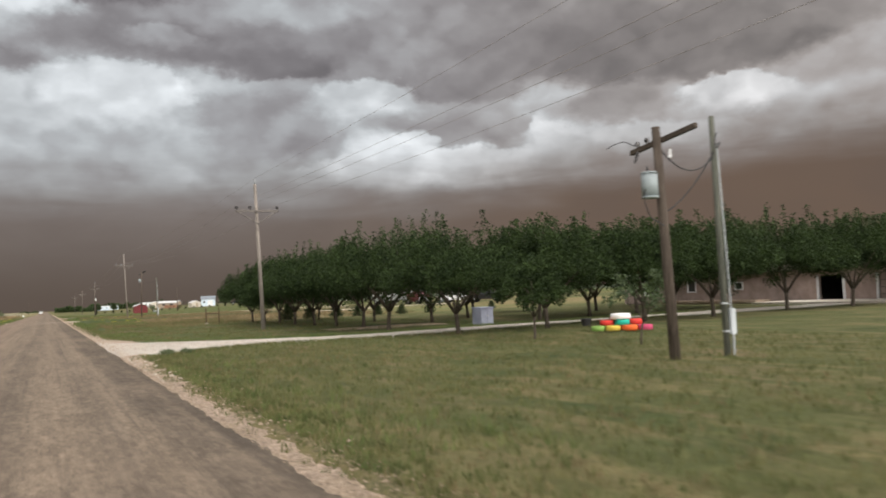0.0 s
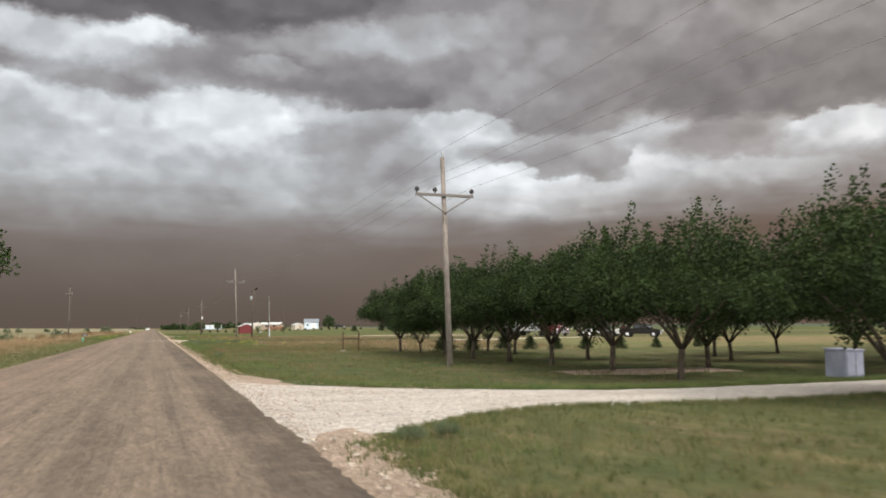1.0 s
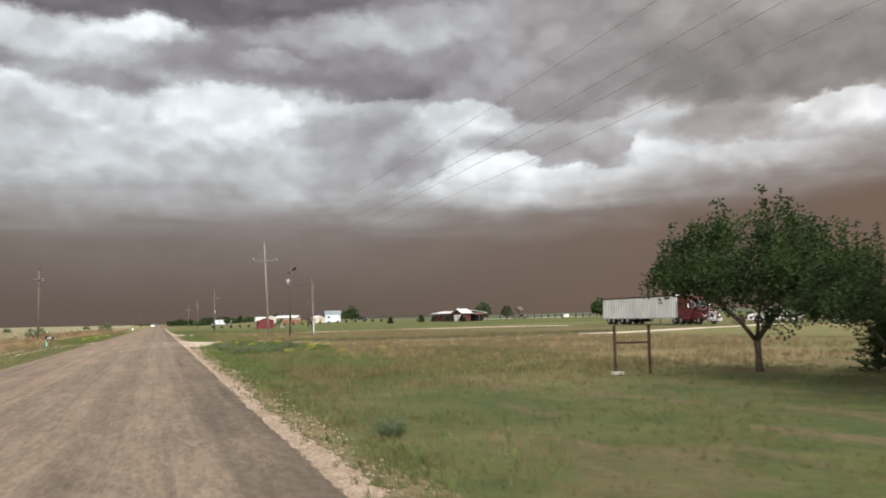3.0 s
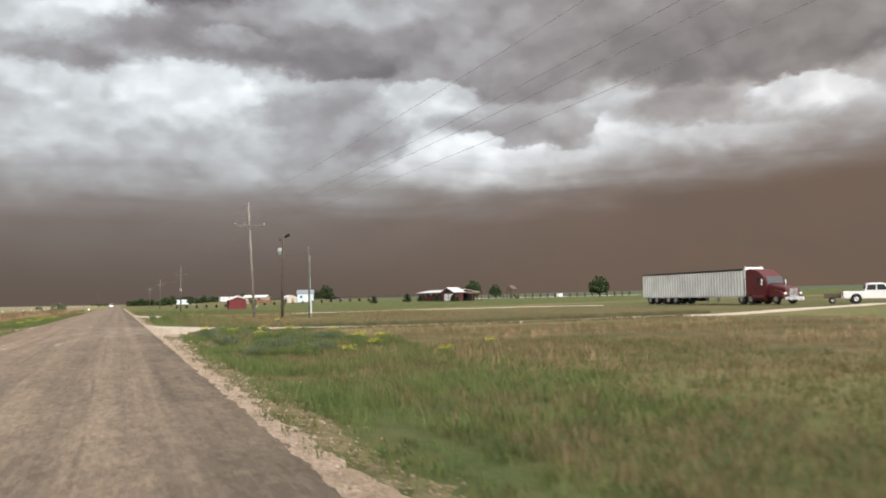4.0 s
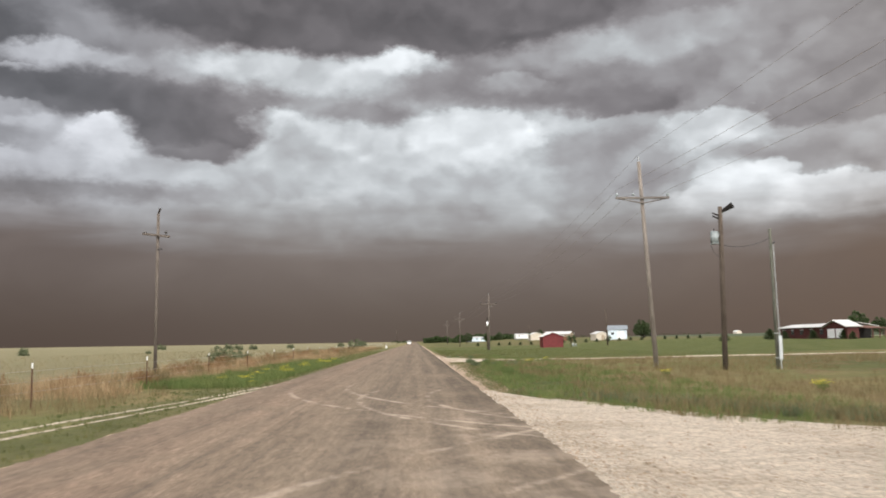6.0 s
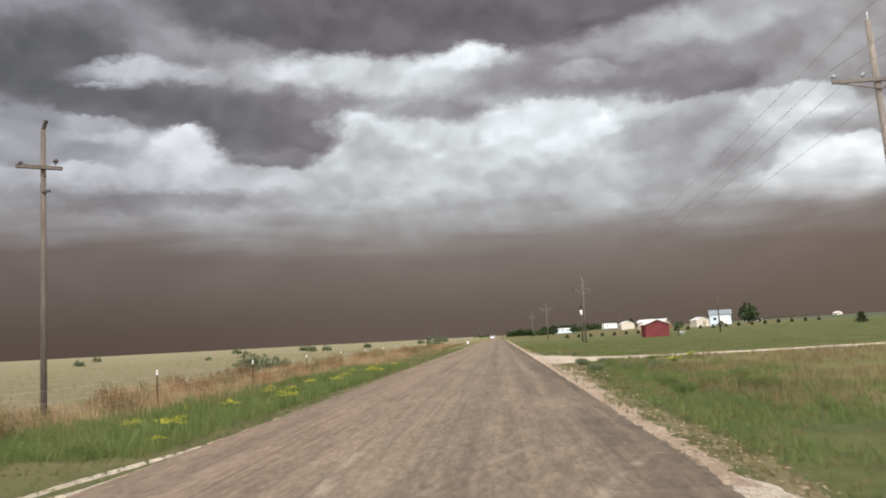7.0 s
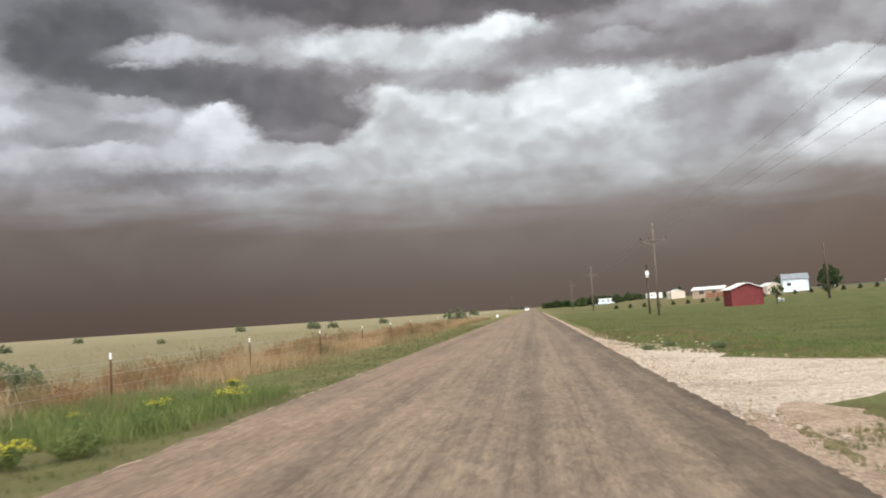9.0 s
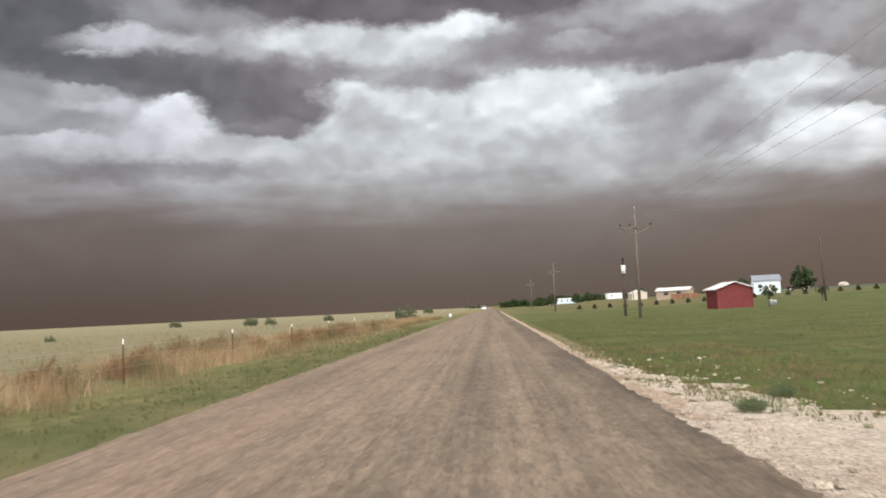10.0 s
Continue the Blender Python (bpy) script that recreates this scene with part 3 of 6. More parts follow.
def make_road():
    ys = spaced(-300, 3800, -2, 215, 0.1, 1.06)
    verts, faces = [], []
    for y in ys:
        jr = 0.10 * noise.noise((0.0, y * 0.28, 1.0)) + 0.07 * noise.noise((3.0, y * 1.9, 1.0)) + 0.09 * noise.noise((3.0, y * 5.1, 1.0))
        jl = 0.08 * noise.noise((9.0, y * 0.7, 4.0)) + 0.10 * noise.noise((5.0, y * 2.9, 1.0))
        for x, z in ((L_EDGE - 0.1 + jl, -0.09), (L_EDGE + jl, -0.012), (-3.0, 0.012), (-1.35, 0.025), (0.8, 0.012), (R_EDGE + jr, 0.004), (R_EDGE + 0.03 + jr, -0.10)):
            verts.append((x, y, z))
    for j in range(len(ys) - 1):
        for i in range(6):
            faces.append((j * 7 + i, j * 7 + i + 1, j * 7 + 8 + i, j * 7 + 7 + i))
    ob = sides_of(verts, faces, "road", M_ROAD)
    for f in ob.data.polygons:
        f.use_smooth = True
    tagged(ob, "worn reddish chip-seal country road with darker wheel tracks", "road", kind="structure")


make_road()


def strip(name, label, category, mat, xs, low, high, lift=0.0, cuts=8, ragged=0.25, along="x", freq=0.9):
    """A ragged sheet lying on the land between two lines, given over x (or over y)."""
    verts, faces = [], []
    for k, s in enumerate(xs):
        a, b = low(s), high(s)
        a += ragged * noise.noise((s * freq, 7.7, a * 0.05)) + ragged * 0.5 * noise.noise((s * freq * 3.7, 1.7, 2.0))
        b += ragged * noise.noise((s * freq, 2.2, 5.0)) + ragged * 0.5 * noise.noise((s * freq * 3.7, 8.7, 2.0))
        for i in range(cuts + 1):
            t = a + (b - a) * i / cuts
            x, y = (s, t) if along == "x" else (t, s)
            rim = 0.05 if i in (0, cuts) else 0.0
            verts.append((x, y, land(x, y) + lift - rim + 0.012 * noise.noise((x * 1.7, y * 1.7, 0))))
    n = cuts + 1
    for k in range(len(xs) - 1):
        for i in range(cuts):
            q = (k * n + i, k * n + n + i, k * n + n + i + 1, k * n + i + 1)
            faces.append(q if along == "x" else q[::-1])
    ob = sides_of(verts, faces, name, mat)
    return tagged(ob, label, category, kind="structure")


def steps(a, b, n):
    return [a + (b - a) * k / n for k in range(n + 1)]


strip("shoulder", "patchy thatch and dirt where the verge meets the gravel", "shoulder", M_THATCH, steps(-10, 230, 1500),
      lambda y: 2.7, lambda y: 3.45 + 0.5 * noise.noise((0.0, y * 0.23, 9.0)), -0.046, 4, 0.35, "y", 1.9)
strip("shoulder", "pale gravel shoulder along the edge of the road", "shoulder", M_SHOULDER, steps(-30, 420, 2600),
      lambda y: R_EDGE - 0.25, lambda y: 2.82 + 0.28 * noise.noise((0.0, y * 0.13, 3.0)), -0.036, 4, 0.22, "y", 2.3)
strip("shoulder", "thin dusty shoulder beside the prairie verge", "shoulder", M_SHOULDER, steps(-30, 420, 2200),
      lambda y: L_EDGE - 0.22, lambda y: L_EDGE + 0.3, -0.038, 3, 0.16, "y", 2.1)


strip("shoulder", "bare stony dirt beside the driveway mouth", "shoulder", M_SHOULDER, steps(150, 183, 90),
      lambda y: 2.5, lambda y: 2.9 + 1.3 * step(150, 182, y), -0.03, 4, 0.5, "y", 0.5)
strip("shoulder", "bare stony dirt beside the driveway mouth", "shoulder", M_CALICHE, steps(188, 206, 160),
      lambda y: 2.5, lambda y: 3.0 + 2.2 * step(206, 192, y) + 0.7 * noise.noise((4.0, y * 0.6, 2.0)), -0.028, 6, 0.7, "y", 1.3)
strip("shoulder", "bare stony dirt beside the driveway mouth", "shoulder", M_SHOULDER, steps(100, 122, 70),
      lambda y: 2.5, lambda y: 3.0 + 1.2 * step(104, 121, y), -0.03, 4, 0.5, "y", 0.5)


strip("shoulder", "bare stony dirt beside the driveway mouth", "shoulder", M_SHOULDER, steps(39, 60, 120),
      lambda y: 2.4, lambda y: 2.9 + 1.5 * step(57, 42, y), -0.02, 5, 0.35, "y", 1.1)
strip("shoulder", "bare stony dirt beside the driveway mouth", "shoulder", M_SHOULDER, steps(18, 34, 100),
      lambda y: 2.4, lambda y: 2.9 + 0.8 * step(22, 32, y), -0.02, 5, 0.35, "y", 1.1)


def flare(x, reach, wide):
    """How much a drive widens where it meets the road."""
    return wide * max(0.0, 1.0 - (x - 2.0) / reach) ** 2.2


def bend(x):
    """How far the field drive swings towards the near side before it turns up to the yard."""
    return 0.13 * (min(max(x, 12.0), 34.0) - 12.0) - 0.4 * max(0.0, x - 38.0)


def swing(x):
    """How far the last drive curves away across the field."""
    return 0.0145 * max(0.0, x - 18.0) ** 2


strip("driveway", "white caliche driveway leading past the trees to the garage", "driveway", M_WHITECAL, steps(2.2, 50, 150),
      lambda x: 34.4 + 0.045 * max(0, x - 10) - flare(x, 8.0, 6.0), lambda x: 38.6 - 0.01 * x + flare(x, 11.0, 7.5), -0.014, 10)
strip("driveway", "pale caliche driveway across the dry field", "driveway", M_CALICHE, steps(2.2, 66, 170),
      lambda x: 123.0 - bend(x) - flare(x, 6.0, 4.5), lambda x: 125.8 - bend(x) + flare(x, 14.0, 19.0), -0.014, 10)
strip("driveway", "wide caliche driveway with scattered weeds", "driveway", M_CALICHE, steps(2.2, 56, 150),
      lambda x: 182.6 + 0.05 * x - swing(x) - flare(x, 7.0, 5.5), lambda x: 184.9 + 0.045 * x - swing(x) + flare(x, 10.0, 11.5), -0.014, 10)
strip("dirt_patch", "bare tan dirt under the shade trees", "dirt", M_SHOULDER, steps(14.6, 21.5, 60),
      lambda x: 44.2 + 0.2 * abs(x - 18), lambda x: 48.3 - 0.15 * abs(x - 18), -0.03, 6, 0.5, "x", 0.9)
strip("track", "thin two-track dirt lane behind the mailbox", "dirt track", M_CALICHE, steps(112, 148, 60),
      lambda y: -8.9 + 0.165 * max(0, y - 126), lambda y: -8.55 + 0.165 * max(0, y - 126), -0.045, 3, 0.12, "y", 1.5)
strip("track", "thin two-track dirt lane behind the mailbox", "dirt track", M_CALICHE, steps(112, 145, 60),
      lambda y: -7.7 + 0.15 * max(0, y - 128), lambda y: -7.42 + 0.15 * max(0, y - 128), -0.045, 3, 0.12, "y", 1.5)


strip("track", "pale caliche track behind the far row of posts", "dirt track", M_WHITECAL, steps(97, 141, 60),
      lambda x: 300.0 - 0.474 * (x - 100), lambda x: 309.0 - 0.474 * (x - 100), 0.02, 3, 0.4)


# ---- poles and wires ----
def at(x, y, turn=0.0, s=1.0, sink=0.0):
    """A pose that stands on the land."""
    return pose(x, y, land(x, y) - sink, 0, 0, turn) @ Matrix.Diagonal((s, s, s, 1))


def insulator(bm, x, y, z, s=1.0):
    rod(bm, (x, y, z), (x, y, z + 0.10 * s), 0.03 * s, 0.03 * s, 8)
    for k, r in ((0.10, 0.10), (0.16, 0.12), (0.22, 0.09)):
        rod(bm, (x, y, z + k * s), (x, y, z + (k + 0.055) * s), r * s, r * 0.75 * s, 10)


def line_pole(x, y, lean, height, arm_z, half, braces, glaze=M_PORCELAIN, size=1.0, wood=M_POLE, along=0.0):
    """A timber line pole with a crossarm, three pin insulators and a top pin."""
    top = Vector((lean, along, height))
    on = lambda z: top * (z / height)
    t = thing("utility_pole", "leaning weathered grey timber line pole with a crossarm", "utility pole", at(x, y, 0, 1, 0.05), "line poles beside the road")
    part("shaft", rod(NB(), (0, 0, -0.6), top, 0.14, 0.095, 14), wood, t, smooth=True)
    c = on(arm_z)
    part("crossarm", box(NB(), (2 * half, 0.10, 0.12), (c.x, c.y - 0.15, arm_z), None, 0.01), wood if wood is M_HAZEPOLE else M_ARM, t)
    if braces:
        for s in (-1, 1):
            foot = on(arm_z - braces)
            part("brace", rod(NB(), (c.x + s * half * 0.9, c.y - 0.16, arm_z - 0.04), (foot.x, foot.y - 0.14, arm_z - braces), 0.03, 0.03, 6), M_ARM, t)
    for k in (-0.96, -0.34, 0.94):
        bm = NB()
        insulator(bm, c.x + k * half, c.y - 0.15, arm_z + 0.05, size)
        part("insulator", bm, glaze, t, "porcelain pin insulator")
    bm = NB()
    rod(bm, top, top + Vector((0, 0, 0.22)), 0.03, 0.03, 8)
    rod(bm, top + Vector((0, 0, 0.16)), top + Vector((0, 0, 0.28)), 0.05, 0.04, 10)
    part("top_pin", bm, M_STEEL, t)
    return [Vector((x + c.x + k * half, y + c.y - 0.15, arm_z + 0.32)) for k in (-0.96, -0.34, 0.94)] + [Vector((x + lean, y + along, height + 0.3))]


LINE = [(12.4, -57.0, -0.2, 9.6, 7.9, 1.33, 0.6), (12.5, 52.65, -0.17, 9.25, 7.5, 1.35, 0.8, M_PORCELAIN, 1.0, M_POLE, 0.68), (13.4, 161.2, -0.55, 11.4, 9.35, 1.5, 0.3, M_CAN, 0.75),
        (12.45, 255.0, 0.05, 9.1, 7.6, 1.33, 0.6, M_PORCELAIN, 1.0, M_HAZEPOLE), (12.5, 349.0, 0.1, 9.2, 7.7, 1.33, 0.6, M_PORCELAIN, 1.0, M_HAZEPOLE), (12.6, 443.0, 0.0, 9.2, 7.7, 1.33, 0.6, M_PORCELAIN, 1.0, M_HAZEPOLE)]
ends = [line_pole(*row) for row in LINE]


def span(a, b, sag, r, name="power_line", label="thin sagging overhead power line between poles"):
    pts = [a.lerp(b, k / 24) - Vector((0, 0, sag * 4 * (k / 24) * (1 - k / 24))) for k in range(25)]
    return tagged(link(name, hose(NB(), pts, r, 5), M_WIRE, None, smooth=True), label, "power line", "overhead wires")


for one, two in zip(ends, ends[1:]):
    for k in range(4):
        span(one[k], two[k], 1.1 if k < 3 else 0.8, 0.0065 if k < 3 else 0.006)


def service_pole(x, y, lean, height, dark, can_z, can_side):
    """A short pole with a transformer can, a crossarm along the road and looped cables."""
    t = thing("transformer_pole", "dark timber pole with a grey transformer can and a lamp arm", "utility pole", at(x, y, 0, 1, 0.05), "service poles")
    top = Vector((lean, 0, height))
    part("shaft", rod(NB(), (0, 0, -0.6), top, 0.135, 0.10, 14), dark, t, smooth=True)
    cx = lean * can_z / height + can_side * 0.32
    bm = rod(NB(), (cx, 0, can_z - 0.32), (cx, 0, can_z + 0.24), 0.19, 0.19, 20)
    rod(bm, (cx, 0, can_z + 0.24), (cx, 0, can_z + 0.28), 0.205, 0.17, 20)
    rod(bm, (cx, 0, can_z - 0.34), (cx, 0, can_z - 0.30), 0.2, 0.2, 20)
    can = part("transformer", bm, M_CAN, t, "pale grey transformer can", True)
    part("bushing", rod(NB(), (cx, 0.05, can_z + 0.28), (cx, 0.07, can_z + 0.42), 0.03, 0.02, 8), M_PORCELAIN, can)
    part("bracket", box(NB(), (0.3, 0.06, 0.08), (cx - can_side * 0.2, 0, can_z + 0.1)), M_STEEL, t)
    loop = [(cx + can_side * (0.05 + 0.16 * math.sin(k / 8 * math.pi)), -0.05, can_z + 0.15 - 0.95 * k / 8) for k in range(9)]
    loop += [(lean * 0.5 + can_side * 0.1, -0.12, can_z - 1.0)]
    part("cable", hose(NB(), loop, 0.013), M_BLACK, t)
    return t, top


pole_t, top_t = service_pole(13.5, 15.6, -0.25, 5.45, M_DARKPOLE, 4.1, -1)
part("crossarm", box(NB(), (0.10, 2.35, 0.12), (-0.12, -0.05, 5.14), pose(0, 0, 0, -6), 0.01), M_DARKPOLE, pole_t)
for yy in (0.5, 0.85):
    bm = NB()
    insulator(bm, -0.12, yy, 5.18 - 0.105 * yy, 0.6)
    part("insulator", bm, M_PORCELAIN, pole_t)
part("fuse", rod(NB(), (-0.2, 0.75, 5.0), (-0.28, 0.78, 4.72), 0.04, 0.03, 8), M_PORCELAIN, pole_t)
part("jumper", hose(NB(), [(-0.12, 0.9, 5.15), (-0.35, 1.1, 5.3), (-0.6, 1.2, 5.22), (-0.75, 1.25, 5.12)], 0.012), M_BLACK, pole_t)
part("fuse", rod(NB(), (0.05, -0.1, 4.72), (0.06, -0.1, 4.92), 0.045, 0.03, 8), M_WHITE, pole_t)

pole_c, top_c = service_pole(15.2, 155.9, 0.14, 7.95, M_DARKPOLE, 6.45, -1)
part("lamp", rod(NB(), (0.19, -0.02, 7.7), (0.69, -0.25, 8.0), 0.07, 0.16, 10), M_DARK, pole_c, "hooded yard lamp")
part("lamp_arm", rod(NB(), (0.13, 0, 7.45), (0.4, -0.1, 7.85), 0.03, 0.03, 6), M_STEEL, pole_c)
for zz in (7.35, 7.5):
    part("fuse", rod(NB(), (0.0, -0.1, zz), (-0.3, -0.15, zz + 0.12), 0.05, 0.04, 8), M_PORCELAIN, pole_c)


def meter_pole(x, y, lean, height, shade, box_z, box_h):
    t = thing("meter_pole", "slim timber service pole with a pale meter box and conduit", "utility pole", at(x, y, 0, 1, 0.05), "service poles")
    part("shaft", rod(NB(), (0, 0, -0.6), (lean, 0, height), 0.088, 0.066, 12), shade, t, smooth=True)
    part("meter_box", box(NB(), (0.17, 0.14, box_h), (0.155, -0.02, box_z + box_h / 2), None, 0.02), M_METER, t, "pale grey steel meter box")
    part("conduit", rod(NB(), (0.14, -0.06, -0.2), (0.14, -0.06, box_z), 0.03, 0.03, 8), M_STEEL, t)
    part("conduit", rod(NB(), (0.15, -0.02, box_z + box_h), (lean * 0.9 + 0.12, 0, height - 0.7), 0.022, 0.022, 8), M_STEEL, t)
    part("weatherhead", rod(NB(), (lean + 0.1, 0, height - 0.75), (lean + 0.22, 0, height - 0.62), 0.05, 0.03, 8), M_BLACK, t)
    for bz in (box_z + 0.06, box_z + box_h + 0.1):
        part("band", rod(NB(), (lean * bz / height, 0, bz), (lean * bz / height, 0, bz + 0.05), 0.1, 0.1, 12), M_STEEL, t)
    return t


meter_pole(14.86, 15.35, -0.12, 5.74, M_GREENPOLE, 0.5, 0.62)
meter_pole(17.85, 156.05, -0.03, 6.85, M_GREENPOLE, 0.45, 1.15)


def drooping(a, b, sag, name="service_cable"):
    pts = [Vector(a).lerp(Vector(b), k / 16) - Vector((0, 0, sag * 4 * (k / 16) * (1 - k / 16))) for k in range(17)]
    tagged(link(name, hose(NB(), pts, 0.016, 6), M_BLACK, None, smooth=True), "twisted black service cable slung between two poles", "cable", "service cables")


drooping((13.35, 15.6, 3.3), (14.8, 15.3, 4.9), 0.22)
drooping((13.3, 15.6, 4.9), (14.8, 15.3, 4.75), 0.5)
drooping((15.35, 155.9, 6.0), (17.8, 156.0, 6.35), 0.25)
drooping((14.68, 15.25, 4.7), (14.75, 15.2, 5.2), -0.15)

# pole on the prairie side, the lamp pole by the lawn, and bare poles far off
t = thing("utility_pole", "weathered grey pole with a short double crossarm by the prairie fence", "utility pole", at(-11.55, 154.5, 0, 1, 0.05))
part("shaft", rod(NB(), (0, 0, -0.6), (0.0, 0, 7.7), 0.085, 0.065, 12), M_HAZEPOLE, t, smooth=True)
part("crossarm", box(NB(), (1.25, 0.1, 0.1), (-0.05, -0.12, 6.68), pose(0, 0, 0, 0, 7, 0), 0.01), M_HAZEPOLE, t)
for k in (-0.55, 0.4):
    bm = NB()
    insulator(bm, k, -0.12, 6.7, 0.6)
    part("insulator", bm, M_PORCELAIN, t)
part("top_pin", rod(NB(), (0, 0, 7.7), (0.08, 0, 7.95), 0.05, 0.06, 8), M_PORCELAIN, t)
part("step_bolt", rod(NB(), (0, -0.05, 6.03), (0.22, -0.05, 6.05), 0.035, 0.035, 6), M_PORCELAIN, t)

t = thing("transformer_pole", "short dark pole carrying a white transformer can", "utility pole", at(13.3, 268.0, 0, 1, 0.05), "service poles")
part("shaft", rod(NB(), (0, 0, -0.5), (0, 0, 5.5), 0.14, 0.1, 12), M_DARKPOLE, t, smooth=True)
part("transformer", rod(NB(), (0.0, -0.22, 4.2), (0.0, -0.22, 5.0), 0.2, 0.2, 14), M_WHITE, t, "white transformer can", True)
part("bushing", rod(NB(), (0, -0.2, 5.0), (0, -0.2, 5.7), 0.05, 0.12, 8), M_PORCELAIN, t)
for x, y, h in ((38.5, 283.0, 7.2), (48.0, 470.0, 7.0), (27.0, 560.0, 8.0), (-9.5, 560.0, 8.0)):
    t = thing("utility_pole", "plain dark pole standing far off in the fields", "utility pole", at(x, y, 0, 1, 0.05), "far poles")
    part("shaft", rod(NB(), (0, 0, -0.5), (-0.2, 0, h), 0.13, 0.1, 10), M_DARKPOLE, t, smooth=True)


# ---- trees and bushes ----
def leaf_card(out, c, d, size, rng):
    """One leaf: two triangles folded along the middle."""
    up = Vector((rng.gauss(0, 1), rng.gauss(0, 1), rng.gauss(0, 1))).normalized()
    side = d.cross(up)
    if side.length < 0.1:
        side = Vector((1, 0, 0))
    side = side.normalized() * size * 0.36
    tip = d * size
    n = len(out[0])
    fold = side.cross(d).normalized() * size * 0.1
    out[0].extend((c, c + tip * 0.5 + side + fold, c + tip, c + tip * 0.5 - side + fold))
    out[1].extend(((n, n + 1, n + 2), (n, n + 2, n + 3)))


def tree(seed, height, radius, fork, leaves, leaf, mat, label, clumps=70, under=0.34, name="tree", trunk=0.14, category="tree", crest=0.75, hang=0.12):
    """A tapered trunk with limbs that spread from a low fork, and a crown of leaf clumps with gaps."""
    rng = random.Random(seed)
    t = thing(name, label, category)
    bm = NB()
    lean = Vector((rng.uniform(-0.1, 0.1), rng.uniform(-0.1, 0.1), 0))
    crotch = Vector((lean.x, lean.y, fork))
    hose(bm, [(0, 0, -0.25), (lean.x * 0.3, lean.y * 0.3, fork * 0.3), (lean.x * 0.6, lean.y * 0.6, fork * 0.65), crotch], [trunk * 1.35, trunk * 1.0, trunk * 0.93, trunk * 1.05], 10)
    heads = []
    for k in range(clumps):
        a = rng.uniform(0, math.tau)
        u = rng.random()
        r = radius * math.sqrt(rng.uniform(0.02, 1.0))
        w = r / radius
        top = fork + (height - fork) * math.sqrt(max(0.0, 1 - (w * 0.93) ** 2.4))
        low = fork + (height - fork) * (hang + under * w ** 1.3)
        z = low + (top - low) * u ** crest
        z *= 1.0 + 0.05 * math.sin(a * 3 + seed) * w
        heads.append(Vector((r * math.cos(a), r * math.sin(a), z)))
    limbs = 6
    for k in range(limbs):
        a = (k + rng.uniform(-0.3, 0.3)) / limbs * math.tau
        out = Vector((math.cos(a), math.sin(a), 0))
        far = crotch + out * radius * rng.uniform(0.55, 0.75) + Vector((0, 0, (height - fork) * rng.uniform(0.45, 0.62)))
        mid = crotch.lerp(far, 0.5) + Vector((0, 0, (height - fork) * 0.02)) + out * 0.1
        first = crotch.lerp(mid, 0.45) + Vector((0, 0, 0.06))
        hose(bm, [crotch - Vector((0, 0, 0.1)), first, mid, far], [trunk * 0.68, trunk * 0.5, trunk * 0.36, trunk * 0.14], 7)
        for h in sorted(heads, key=lambda p: (p - mid).length)[: 3]:
            hose(bm, [mid, mid.lerp(h, 0.6) + Vector((0, 0, 0.05)), h], [trunk * 0.25, trunk * 0.15, trunk * 0.06], 5)
    part("trunk", bm, M_BARK, t, smooth=True)
    out = ([], [])
    each = leaves // clumps
    for h in heads:
        spread = radius * rng.uniform(0.11, 0.20)
        for k in range(each):
            o = Vector((rng.gauss(0, 1), rng.gauss(0, 1), rng.gauss(0, 0.75)))
            c = h + o * spread * 0.6 * min(1.0, 1.7 / max(o.length, 0.01))
            d = (o.normalized() + Vector((rng.gauss(0, 0.5), rng.gauss(0, 0.5), 0.15 + rng.gauss(0, 0.5)))).normalized()
            leaf_card(out, c, d, leaf * rng.uniform(0.7, 1.3), rng)
        if rng.random() < 0.5 and h.z > height * 0.6:      # upright shoots that break the outline
            lift = radius * rng.uniform(0.12, 0.3)
            sway = Vector((rng.gauss(0, 0.12), rng.gauss(0, 0.12), 0))
            for k in range(int(each * 0.26)):
                q = rng.random()
                c = h + sway * q + Vector((rng.gauss(0, 0.07), rng.gauss(0, 0.07), spread * 0.5 + q * lift))
                leaf_card(out, c, Vector((rng.gauss(0, 0.7), rng.gauss(0, 0.7), 0.5)).normalized(), leaf * 1.15, rng)
    sides_of(out[0], out[1], "crown", mat, t)
    return t


def plant(master, spots, keep=True):
    """Stands a thing and its copies on the land: x, y, turn, size."""
    for k, (x, y, turn, s) in enumerate(spots):
        if k == 0:
            master.matrix_basis = at(x, y, turn, s)
        else:
            c = copy_thing(master, Matrix())
            c.matrix_basis = at(x, y, turn, s)


LABEL = "broad low shade tree with dark green leaves on the lawn"
ROW = [tree(s, h, r, 0.95, 30000, 0.105, M_LEAF, LABEL, 175, under=0.36, trunk=0.105, hang=0.05) for s, h, r in ((3, 4.95, 3.1), (8, 4.85, 3.25), (21, 5.1, 3.0))]
for ob in ROW:
    tagged(ob, group="trees in a row")
plant(ROW[0], [(17.0, 76.1, 0, 0.93), (16.9, 61.5, 120, 1.0), (17.0, 46.8, 200, 1.0), (21.5, 57.0, 60, 0.92), (25.8, 41.5, 75, 0.98), (30.3, 32.4, 10, 1.0), (21.5, 47.0, 310, 0.95), (47.0, 33.6, 190, 1.0)])
